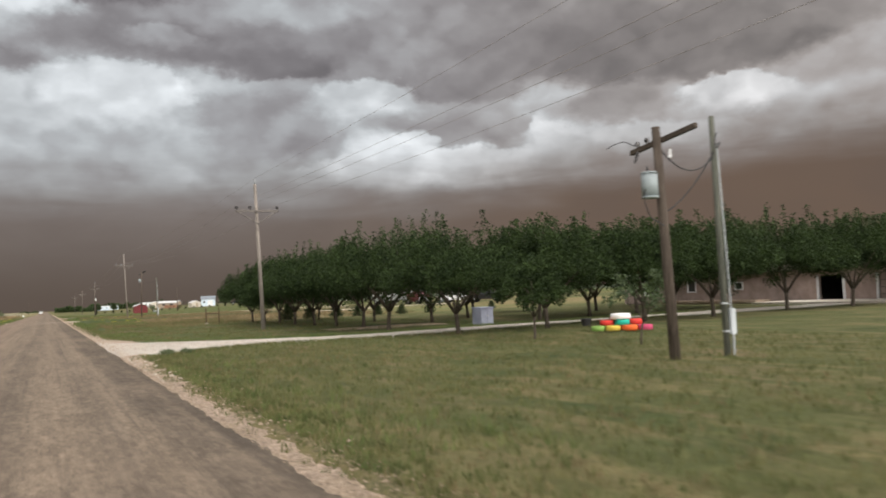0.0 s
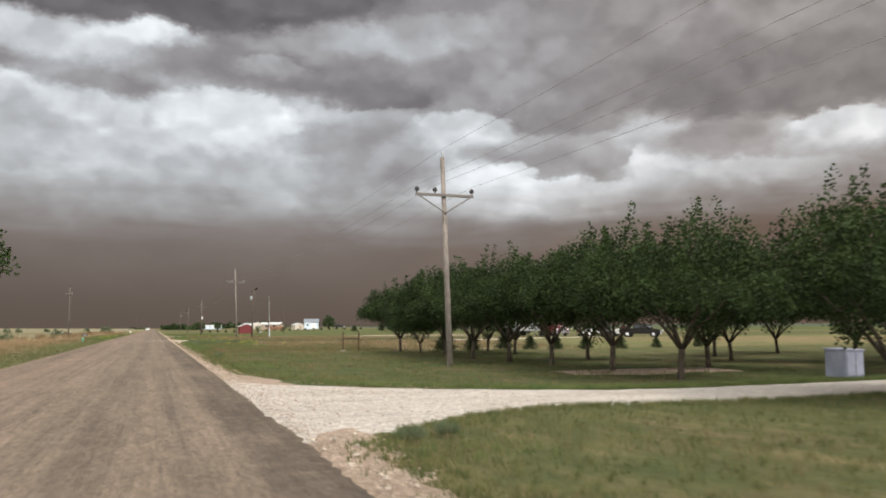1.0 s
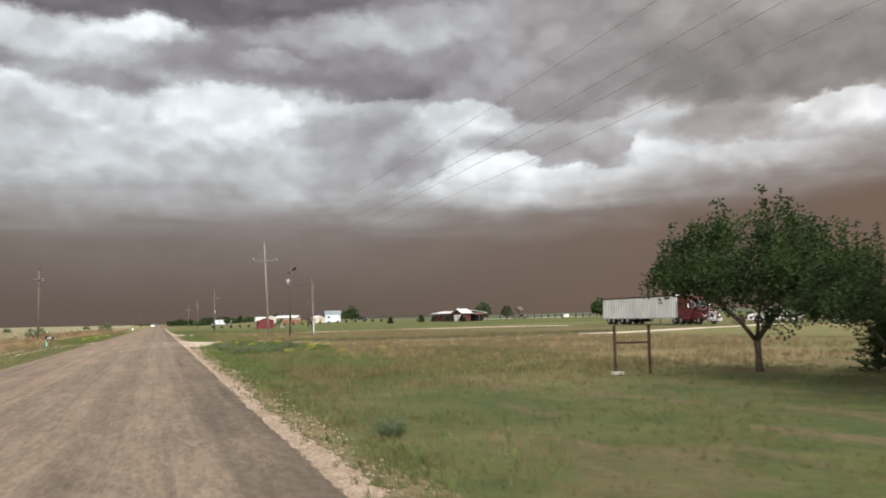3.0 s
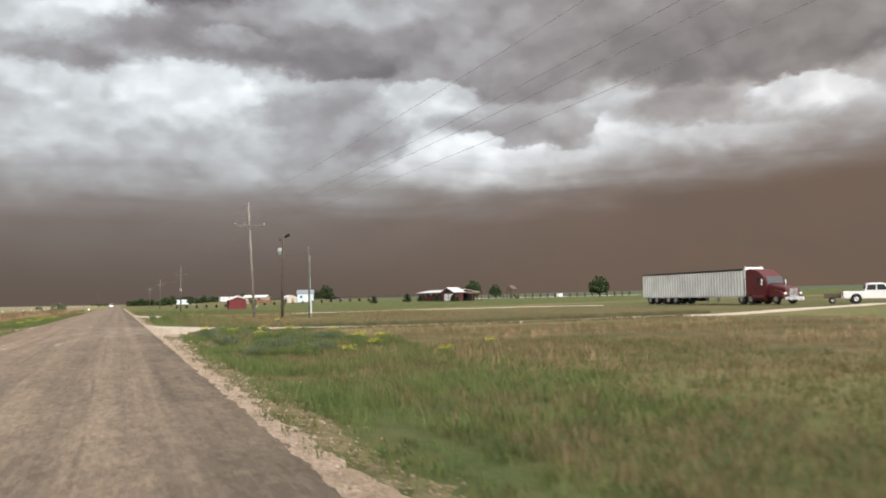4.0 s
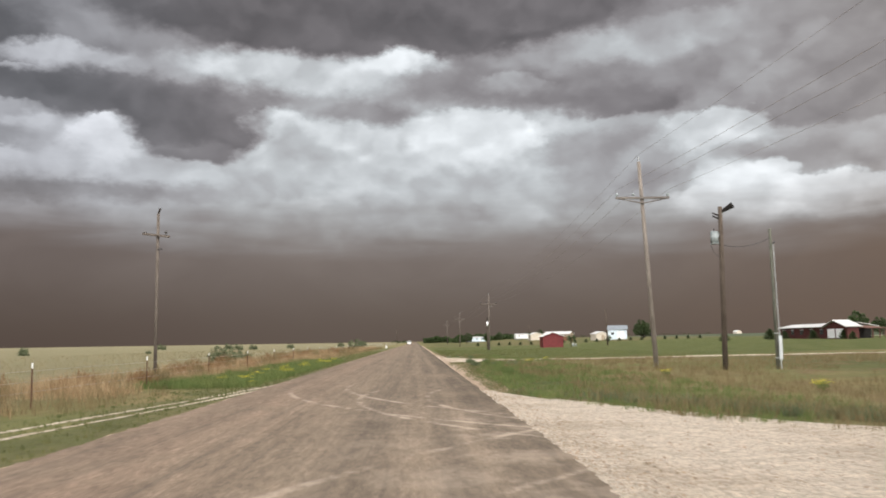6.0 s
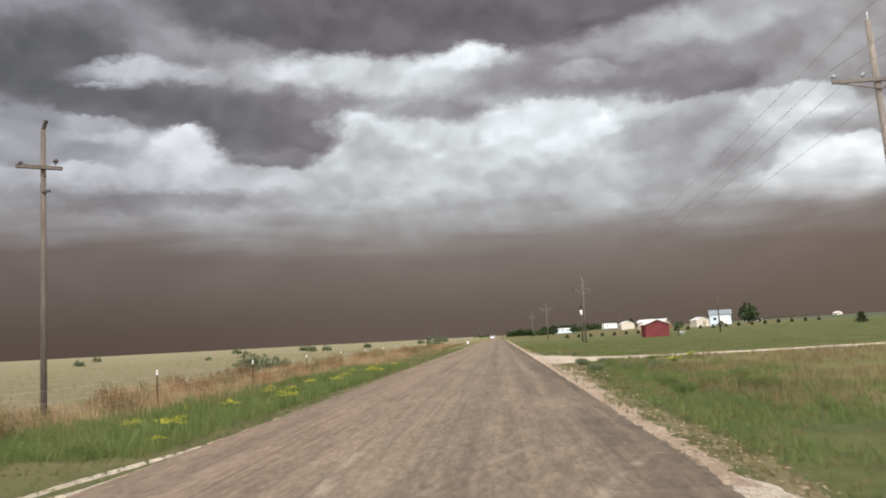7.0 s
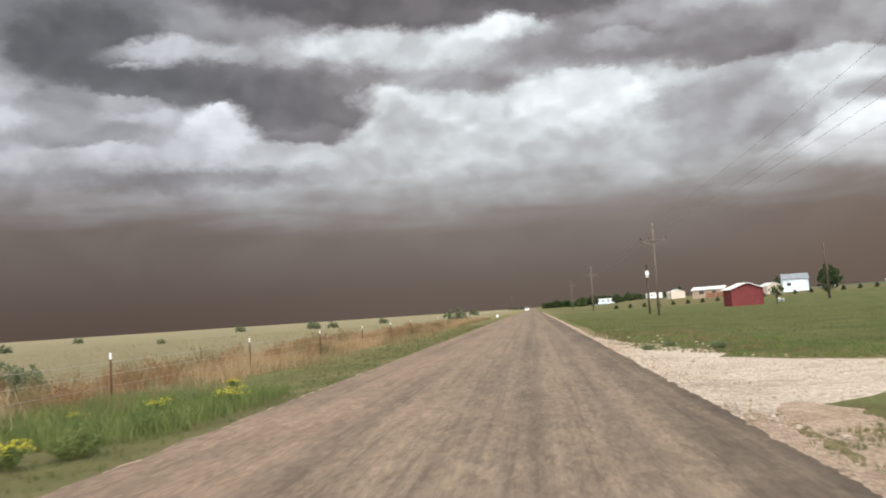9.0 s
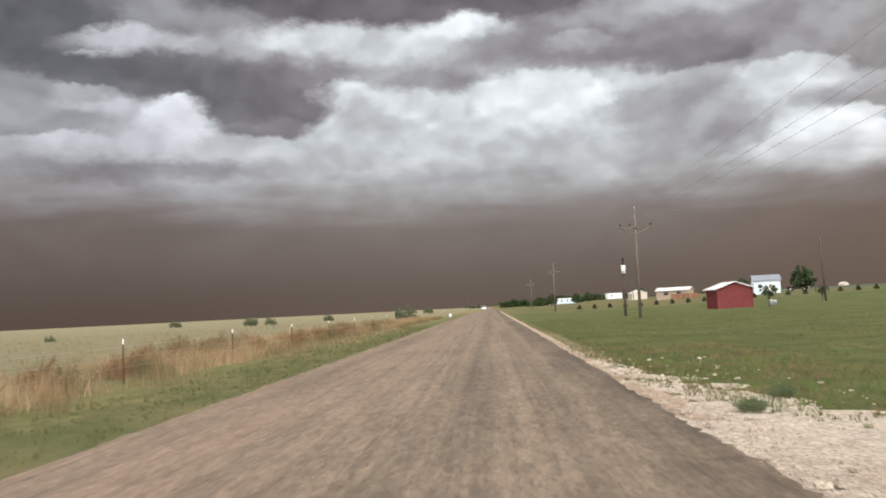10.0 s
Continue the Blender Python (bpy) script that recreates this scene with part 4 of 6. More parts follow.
plant(ROW[1], [(17.0, 71.3, 40, 0.66), (16.9, 56.4, 10, 1.0), (16.6, 41.8, 260, 1.02), (16.6, 33.4, 75, 0.93), (21.6, 66.5, 150, 0.9), (33.5, 42.5, 320, 1.02), (37.4, 34.3, 100, 1.0), (26.5, 52.0, 20, 0.9), (30.5, 48.5, 120, 1.0), (42.0, 49.0, 50, 1.0), (36.0, 60.0, 10, 0.9)])
plant(ROW[2], [(17.0, 66.4, 300, 1.0), (17.1, 52.2, 80, 0.97), (20.7, 32.6, 20, 0.96), (21.6, 71.0, 230, 0.85), (36.3, 42.3, 240, 1.0), (41.5, 33.4, 140, 1.02), (26.2, 32.6, 340, 0.95), (29.6, 42.0, 15, 1.0), (40.5, 42.3, 100, 1.0), (36.5, 51.0, 10, 1.0), (30.0, 58.0, 70, 0.95), (44.0, 56.0, 200, 1.0)])
SAPLING = tree(5, 2.8, 1.3, 0.8, 7000, 0.09, M_LEAF, "young tree with a thin trunk on the lawn", 40, 0.2, trunk=0.045)
plant(SAPLING, [(16.2, 26.3, 0, 1.0)])
THIN = tree(15, 2.1, 1.0, 0.7, 900, 0.10, M_FARLEAF, "sparse young tree with thin foliage by the lawn", 26, 0.3, trunk=0.03)
plant(THIN, [(16.1, 20.2, 0, 1.0)])
BIG = tree(11, 8.6, 3.9, 2.6, 5200, 0.22, M_LEAF, "tall broad tree beside the verge", 80, 0.3, trunk=0.2)
plant(BIG, [(-11.2, 69.5, 0, 1.0)])
FARTREE = tree(31, 4.9, 2.4, 0.5, 7500, 0.30, M_FARLEAF, "dense round tree near farm buildings", 70, -0.05, trunk=0.16)
plant(FARTREE, [(73.0, 385.0, 0, 1.1), (117.5, 265.8, 40, 1.0), (104.0, 301.0, 10, 0.75), (88.0, 281.0, 80, 0.95), (99.0, 520.0, 0, 1.0), (38.0, 560.0, 20, 0.9), (30.0, 600.0, 70, 1.1), (52.0, 640.0, 110, 1.0), (66.0, 560.0, 150, 0.9)])
YOUNG = tree(33, 1.9, 0.8, 0.65, 420, 0.16, M_FARLEAF, "small young tree on the mown lawn", 22, 0.2, trunk=0.05)
plant(YOUNG, [(29.9, 276.2, 0, 1.2), (39.3, 286.0, 50, 0.95)])


def juniper(seed, mat, label):
    """A young conifer: a cone of upswept sprays."""
    rng = random.Random(seed)
    t = thing("juniper_bush", label, "bush", None, "young junipers")
    part("stem", rod(NB(), (0, 0, -0.1), (0, 0, 0.9), 0.03, 0.01, 6), M_BARK, t)
    out = ([], [])
    for k in range(260):
        z = rng.random() ** 1.35
        a = rng.uniform(0, math.tau)
        r = (1.04 - z) ** 0.8 * 0.66 * rng.uniform(0.55, 1.1)
        d = Vector((math.cos(a), math.sin(a), rng.uniform(-0.15, 0.35) + z * 1.3)).normalized()
        c = Vector((0, 0, z * 0.86))
        for s in range(10):
            leaf_card(out, c + d * r * (0.25 + 0.75 * s / 9) + Vector((rng.gauss(0, 0.02), rng.gauss(0, 0.02), rng.gauss(0, 0.02))), (d + Vector((rng.gauss(0, 0.35), rng.gauss(0, 0.35), 0.2))).normalized(), 0.075, rng)
    sides_of(out[0], out[1], "needles", mat, t)
    return t


JUN = juniper(2, M_JUNIPER, "small dark green juniper bush on the lawn")
plant(JUN, [(19.7, 74.2, 0, 1.45), (21.8, 74.5, 60, 1.2), (24.4, 74.8, 120, 1.2), (26.4, 74.6, 200, 1.0), (28.2, 74.0, 250, 1.0), (30.6, 74.0, 300, 0.95), (33.5, 74.0, 20, 1.0), (36.5, 73.8, 90, 0.8), (40.0, 73.5, 140, 0.8)])
for k in range(21):
    x = 18.0 + 2.95 * k
    c = copy_thing(JUN, Matrix())
    c.matrix_basis = at(x, 356.0 - 0.25 * (x - 20), 40 * k, 0.95)
    tagged(c, "tiny dark evergreen in a long planted row", group="planted row of evergreens")
for x, y, s in ((59.5, 276.0, 1.9), (67.5, 274.0, 2.1), (73.0, 268.0, 1.6), (73.4, 262.0, 1.3), (72.8, 256.5, 1.6), (72.6, 279.0, 1.5), (72.2, 252.5, 1.3)):
    c = copy_thing(JUN, Matrix())
    c.matrix_basis = at(x, y, x * 50, s)
    tagged(c, "rounded dark evergreen bush near the red house", group="bushes round the red house")
SCRUB = tree(44, 1.15, 1.05, 0.02, 3600, 0.085, M_MESQUITE, "grey-green mesquite scrub on the open prairie", 60, -0.08, trunk=0.025, crest=1.25, name="mesquite_bush", category="bush")
plant(SCRUB, [(-16.4, 189.4, 0, 1.15), (-14.9, 190.6, 20, 0.8), (-75.0, 281.0, 70, 0.95), (-50.0, 277.0, 120, 0.55), (-49.0, 353.0, 10, 1.3), (-45.5, 356.0, 10, 1.2), (-14.0, 112.0, 20, 1.1), (-14.8, 331.0, 90, 1.9), (-40.0, 390.0, 0, 1.2), (-62.0, 400.0, 30, 1.5),
              (-30.0, 460.0, 0, 1.4), (-25.0, 520.0, 0, 2.0), (-90.0, 420.0, 10, 1.6), (-120.0, 380.0, 50, 1.3)])


def far_wood():
    """Low dark belts of wood on the skyline, built as many small leaves."""
    rng = random.Random(77)
    out = ([], [])
    for x0, x1, y, h, n in ((8.0, 66.0, 900.0, 8.0, 5200), (60.0, 150.0, 1100.0, 7.0, 2200), (24.0, 90.0, 720.0, 4.5, 1700), (120.0, 420.0, 1300.0, 5.0, 500), (-30.0, -8.0, 1200.0, 4.0, 160)):
        for k in range(n):
            x = rng.uniform(x0, x1)
            top = h * (0.55 + 0.45 * noise.noise((x * 0.13, y, 0.0)))
            z = land(x, y) + rng.uniform(0, max(0.6, top))
            leaf_card(out, Vector((x, y + rng.uniform(-9, 9), z)), Vector((rng.gauss(0, 1), rng.gauss(0, 1), rng.gauss(0.3, 1))).normalized(), rng.uniform(1.0, 1.9), rng)
    tagged(sides_of(out[0], out[1], "far_wood", M_LEAF), "low dark belts of wood on the far skyline", "wood", kind="stuff")


far_wood()


# ---- buildings ----
def gable_house(name, label, m, w, d, eave, ridge, wall_mat, roof_mat, over=0.25, category="shed", group=""):
    """A building w wide (x) and d deep (y), with its ridge along y and gables at both ends."""
    t = thing(name, label, category, m, group)
    h = w / 2
    front = NB()
    prism(front, [(-h, -0.4), (h, -0.4), (h, eave), (0, ridge), (-h, eave)], 0, 0.12)
    front.transform(Matrix(((0, 1, 0, 0), (1, 0, 0, 0), (0, 0, 1, 0), (0, 0, 0, 1))))
    bmesh.ops.recalc_face_normals(front, faces=front.faces)
    back = front.copy()
    back.transform(Matrix.Translation((0, d - 0.12, 0)))
    part("gable_wall", front, wall_mat, t)
    part("gable_wall", back, wall_mat, t)
    for s in (-1, 1):
        part("wall", box(NB(), (0.12, d - 0.25, eave + 0.4), (s * (h - 0.06), d / 2, eave / 2 - 0.2)), wall_mat, t)
    rise = math.atan2(ridge - eave, h)
    long = math.hypot(h, ridge - eave) + over
    for s in (-1, 1):
        c = Vector((s * (h + over * math.cos(rise)) / 2, d / 2, ridge + 0.06 - (ridge - eave + over * math.sin(rise)) / 2))
        slope = box(NB(), (long, d + 2 * over, 0.07), c, pose(0, 0, 0, 0, s * math.degrees(rise), 0))
        roof = part("roof", slope, roof_mat, t)
        for k in range(int(d / 0.9) + 1):
            y = -over + 0.1 + k * (d + 2 * over - 0.2) / max(1, int(d / 0.9))
            part("seam", box(NB(), (long, 0.035, 0.03), c + Vector((s * math.sin(rise) * 0.05, y - d / 2, math.cos(rise) * 0.05)), pose(0, 0, 0, 0, s * math.degrees(rise), 0)), roof_mat, roof)
    return t


def ribs(t, w, d, eave, mat, pitch=0.45):
    """Upright ribs of sheet metal on the front and the road side."""
    n = int(w / pitch)
    for k in range(1, n):
        x = -w / 2 + k * w / n
        part("rib", box(NB(), (0.04, 0.02, eave), (x, -0.012, eave / 2)), mat, t)
    n = int(d / pitch)
    for k in range(1, n):
        part("rib", box(NB(), (0.02, 0.04, eave - 0.03), (-w / 2 - 0.012, k * d / n, eave / 2 - 0.02)), mat, t)


shed = gable_house("red_shed", "red sheet-metal shed with a white metal roof", at(26.8, 277.8), 3.9, 4.6, 2.05, 2.75, M_RED, M_ROOF, 0.3)
ribs(shed, 3.9, 4.6, 2.05, M_RED)
t = thing("gas_tank", "small grey tank standing beside the red shed", "tank", at(30.6, 277.6, 0, 0.7))
part("shell", rod(NB(), (0, 0, 0.05), (0, 0, 0.8), 0.28, 0.28, 16), M_CAN, t, smooth=True)
part("cap", rod(NB(), (0, 0, 0.8), (0, 0, 0.92), 0.28, 0.1, 16), M_WHITE, t)
t = thing("gas_tank", "small grey tank standing beside the red shed", "tank", at(31.2, 278.2, 0, 0.7))
part("shell", rod(NB(), (0, 0, 0.05), (0, 0, 0.7), 0.22, 0.22, 16), M_CAN, t, smooth=True)
part("cap", rod(NB(), (0, 0, 0.7), (0, 0, 0.8), 0.22, 0.08, 16), M_WHITE, t)

barn = gable_house("barn", "pale blue-white metal barn with a grey roof", at(69.5, 391.0, 78), 7.0, 6.0, 3.0, 4.3, M_WHITEBLUE, M_GREYROOF, 0.3, "barn")
ribs(barn, 7.0, 6.0, 3.0, M_WHITEBLUE, 0.9)
part("door", box(NB(), (0.06, 2.4, 2.4), (-3.53, 2.0, 1.2)), M_WHITE, barn)
part("window", box(NB(), (0.06, 0.9, 0.8), (-3.53, 4.6, 1.7)), M_GLASS, barn)
leanto = gable_house("shed", "low cream metal shed beside the barn", at(60.9, 389.0, 10), 4.0, 5.0, 1.9, 2.7, M_CREAM, M_ROOF, 0.2)
part("door", box(NB(), (1.0, 0.06, 1.7), (0.3, -0.03, 0.85)), M_TAN, leanto)
gable_house("shed", "small pale shed with a low roof far down the road", at(58.0, 516.0, 5), 6.0, 6.0, 2.4, 3.6, M_CREAM, M_ROOF, 0.2)
gable_house("house", "small cream house with a pale gable roof far off", at(452.0, 1283.0, 20), 9.0, 8.0, 2.6, 4.6, M_CREAM, M_ROOF, 0.3, "house")
long_house = gable_house("house", "long low tan house with a pale roof", at(60.8, 443.0, 60), 5.0, 10.0, 2.3, 3.2, M_TAN, M_ROOF, 0.4, "house")
part("window", box(NB(), (0.06, 1.4, 0.9), (-2.53, 3.0, 1.4)), M_GLASS, long_house)
part("window", box(NB(), (0.06, 1.4, 0.9), (-2.53, 7.0, 1.4)), M_GLASS, long_house)
t = thing("board_fence", "rust-orange board fence beside the far houses", "fence", at(52.0, 430.0, 5))
for k in range(30):
    part("board", box(NB(), (0.26, 0.04, 1.55), (k * 0.28, 0.0, 0.75)), M_RUST, t)
for k in range(2):
    part("rail", box(NB(), (8.4, 0.05, 0.1), (4.1, 0.05, 0.4 + k * 0.8)), M_RUST, t)


def trailer_home(m, label, mat, w=15.0, windows=4):
    t = thing("mobile_home", label, "mobile home", m, "far mobile homes")
    part("body", box(NB(), (w, 4.2, 2.5), (0, 0, 1.55), None, 0.05), mat, t)
    part("roof", prism(NB(), [(-2.35, 2.8), (2.35, 2.8), (0, 3.35)], -w / 2 - 0.2, w / 2 + 0.2), M_ROOF, t)
    part("skirt", box(NB(), (w - 0.1, 4.1, 0.5), (0, 0, 0.2)), M_GREYROOF, t)
    for k in range(windows):
        part("window", box(NB(), (0.9, 0.06, 0.7), (-w / 2 + 2.0 + k * (w - 4) / max(1, windows - 1), -2.12, 1.8)), M_GLASS, t)
    part("door", box(NB(), (0.9, 0.06, 1.9), (0.6, -2.12, 1.3)), M_WHITE, t)


trailer_home(at(40.0, 656.0, 25), "white and blue mobile home far down the road", M_WHITEBLUE)
trailer_home(at(66.0, 640.0, 10), "small white mobile home far down the road", M_WHITE, 8.0, 1)


def red_house():
    """A long red brick house whose pale roof and porch face the road."""
    t = thing("house", "long low red brick house with a white metal roof", "house", at(79.5, 271.0) @ Matrix.Diagonal((1, 1, 0.8, 1)))
    part("wall", box(NB(), (5.6, 24.0, 2.9), (-1.8, 3.0, 1.05)), M_REDHOUSE, t)
    for s in (-1, 1):
        part("roof", box(NB(), (3.9, 25.6, 0.12), (-1.5 + s * 1.8, 3.2, 2.95), pose(0, 0, 0, 0, s * 13, 0)), M_ROOF, t)
    wing = NB()
    prism(wing, [(-4.0, -0.4), (4.0, -0.4), (4.0, 2.4), (0, 3.7), (-4.0, 2.4)], -6.6, -4.6)
    part("front_wing", wing, M_REDHOUSE, t).location = (0, -11.5, 0)
    for s in (-1, 1):
        b = box(NB(), (3.0, 4.7, 0.12), (-5.6, -11.5 + s * 2.15, 3.12), pose(0, 0, 0, -s * 18, 0, 0))
        part("roof", b, M_ROOF, t)
    part("porch_roof", box(NB(), (3.4, 7.6, 0.14), (-1.6, -12.0, 2.35), pose(0, 0, 0, 5, 0, 0)), M_PORCH, t)
    # back wall painted near-black as the shade under the porch roof
    part("porch_wall", box(NB(), (4.0, 0.15, 2.2), (-1.0, -9.0, 0.9)), M_DARK, t)
    for x in (-2.2, -1.0, 0.0):
        part("porch_post", box(NB(), (0.14, 0.14, 2.2), (x, -15.4, 0.9)), M_PORCH, t)
    for k in (-1, 1):
        part("garage_door", box(NB(), (0.08, 2.5, 2.0), (-6.64, -11.5 + k * 1.5, 1.0)), M_WHITE, t)
    for y in (-4.0, 0.0, 4.0, 8.0, 12.0):
        w = part("window", box(NB(), (0.08, 1.3, 1.1), (-4.63, y + 1.6, 1.4)), M_GLASS, t)
        part("window_frame", box(NB(), (0.05, 1.5, 0.1), (-4.65, y + 1.6, 2.0)), M_WHITE, w)


red_house()
t = thing("swing_set", "wooden playset with a small roof and a slide", "playset", at(98.0, 278.0, 30))
for x in (-0.8, 0.8):
    for y in (-0.8, 0.8):
        part("post", box(NB(), (0.16, 0.16, 2.6), (x, y, 1.3)), M_CANVAS, t)
part("deck", box(NB(), (1.8, 1.8, 0.12), (0, 0, 1.3)), M_CANVAS, t)
part("roof", prism(NB(), [(-1.2, 2.5), (1.2, 2.5), (0, 3.5)], -1.1, 1.1), M_CANVAS, t)
part("slide", box(NB(), (2.6, 0.6, 0.08), (2.0, 0, 0.65), pose(0, 0, 0, 0, 28, 0)), M_CANVAS, t)
part("beam", rod(NB(), (-0.8, 0, 2.3), (-4.2, 0, 2.3), 0.08, 0.08, 8), M_CANVAS, t)
for y in (-0.9, 0.9):
    part("leg", rod(NB(), (-4.2, 0, 2.3), (-4.3, y, -0.1), 0.07, 0.07, 8), M_CANVAS, t)
t = thing("fence", "row of short dark posts across the far field", "fence", pose(0, 0, 0))
for k in range(20):
    x, y = 100.0 + 1.9 * k, 297.0 - 0.9 * k
    part("post", box(NB(), (0.34, 0.34, 1.15), (x, y, land(x, y) + 0.45), None, 0.03), M_DARKPOLE, t)
t = thing("water_trough", "white plastic tank in the far field", "tank", at(118.0, 288.0))
part("shell", rod(NB(), (0, 0, 0), (0, 0, 0.9), 0.9, 0.9, 16), M_WHITE, t)
part("rim", rod(NB(), (0, 0, 0.9), (0, 0, 0.98), 0.95, 0.95, 16), M_WHITE, t)


def brick_house():
    """The pale brick house behind the shade trees, with an open garage at its near end."""
    t = thing("house", "low mauve-grey brick house with an open garage", "house", pose(49.0, 0, land(49, 45)))
    openings = [(54.4, 55.4, 0.85, 1.85, "w"), (49.2, 50.0, 0.95, 1.5, "w"), (40.1, 42.1, -0.1, 1.75, "g"), (34.3, 37.4, -0.1, 1.75, "d"), (59.5, 61.0, 0.7, 1.85, "w")]
    cuts = sorted({28.0, 64.0, *[v for o in openings for v in o[:2]]})
    for a, b in zip(cuts, cuts[1:]):
        hole = [o for o in openings if o[0] <= a and b <= o[1]]
        for z0, z1 in ([(-0.6, hole[0][2]), (hole[0][3], 2.45)] if hole else [(-0.6, 2.45)]):
            if z1 - z0 > 0.02:
                part("wall", box(NB(), (0.2, b - a, z1 - z0), (0.1, (a + b) / 2, (z0 + z1) / 2)), M_STUCCO, t)
    for a, b, z0, z1, kind in openings:
        y = (a + b) / 2
        if kind == "w":
            w = part("window", box(NB(), (0.05, b - a, z1 - z0), (0.12, y, (z0 + z1) / 2)), M_GLASS, t)
            for s in (-1, 1):
                part("window_frame", box(NB(), (0.09, 0.09, z1 - z0 + 0.14), (-0.02, y + s * (b - a) / 2, (z0 + z1) / 2)), M_WHITE, w)
            for z in (z0, z1):
                part("window_frame", box(NB(), (0.1, b - a - 0.1, 0.09), (-0.02, y, z)), M_WHITE, w)
        elif kind == "d":
            for k in range(4):
                part("door_panel", box(NB(), (0.06, b - a - 0.1, (z1 - z0) / 4 - 0.03), (0.14, y, z0 + (k + 0.5) * (z1 - z0) / 4)), M_STUCCO, t)
        for s in (-1, 1) if kind != "w" else ():
            part("door_frame", box(NB(), (0.12, 0.14, z1 - z0), (-0.03, y + s * ((b - a) / 2 + 0.07), (z0 + z1) / 2)), M_WHITE, t)
    part("garage_floor", box(NB(), (6.0, 4.0, 0.1), (3.3, 41.0, -0.12)), M_CONCRETE, t)
    # garage walls coloured near-black, the shade indoors put into the colour
    part("garage_wall", box(NB(), (0.1, 4.0, 2.4), (6.0, 41.0, 1.1)), M_DARK, t)
    for s in (-2, 2):
        part("garage_wall", box(NB(), (5.7, 0.1, 2.4), (3.1, 41.0 + s, 1.1)), M_DARK, t)
    for y in (28.1, 63.9):
        part("wall", box(NB(), (9.5, 0.2, 3.0), (4.95, y, 0.95)), M_STUCCO, t)
    part("wall", box(NB(), (0.2, 36.0, 3.0), (9.8, 46.0, 0.95)), M_STUCCO, t)
    for s, x in ((-1, 2.2), (1, 7.8)):
        part("roof", box(NB(), (6.4, 37.2, 0.12), (x, 46.0, 3.3), pose(0, 0, 0, 0, s * 20, 0)), M_SHINGLE, t)
    part("soffit", box(NB(), (9.6, 36.0, 0.05), (5.0, 46.0, 2.48)), M_WHITE, t)
    return t


brick_house()
tagged(sides_of([(44.5, 31, 0.29), (48.95, 31, 0.33), (48.95, 44, 0.33), (44.5, 44, 0.29), (44.5, 31, -0.1), (44.5, 44, -0.1)], [(0, 1, 2, 3), (0, 3, 5, 4)], "apron", M_CONCRETE), "pale concrete apron before the garage", "pavement", kind="structure")

# ---- vehicles ----
def wheel(t, x, y, r, w, rim_mat, name="wheel"):
    wh = part(name, rod(NB(), (x - w / 2, y, r), (x + w / 2, y, r), r * 0.55, r * 0.55, 16), rim_mat, t)
    bm = NB()
    ring = [[], []]
    prof = [(-0.5, 0.55), (-0.5, 0.92), (-0.38, 1.0), (0.38, 1.0), (0.5, 0.92), (0.5, 0.55)]
    rows = []
    for k in range(20):
        a = k / 20 * math.tau
        rows.append([bm.verts.new((x + u * w * 1.04, y + r * v * math.cos(a), r + r * v * math.sin(a))) for u, v in prof])
    for k in range(20):
        a, b = rows[k], rows[(k + 1) % 20]
        for i in range(5):
            bm.faces.new((a[i], b[i], b[i + 1], a[i + 1]))
    bmesh.ops.recalc_face_normals(bm, faces=bm.faces)
    part("tyre", bm, M_RUBBER, wh)
    return wh


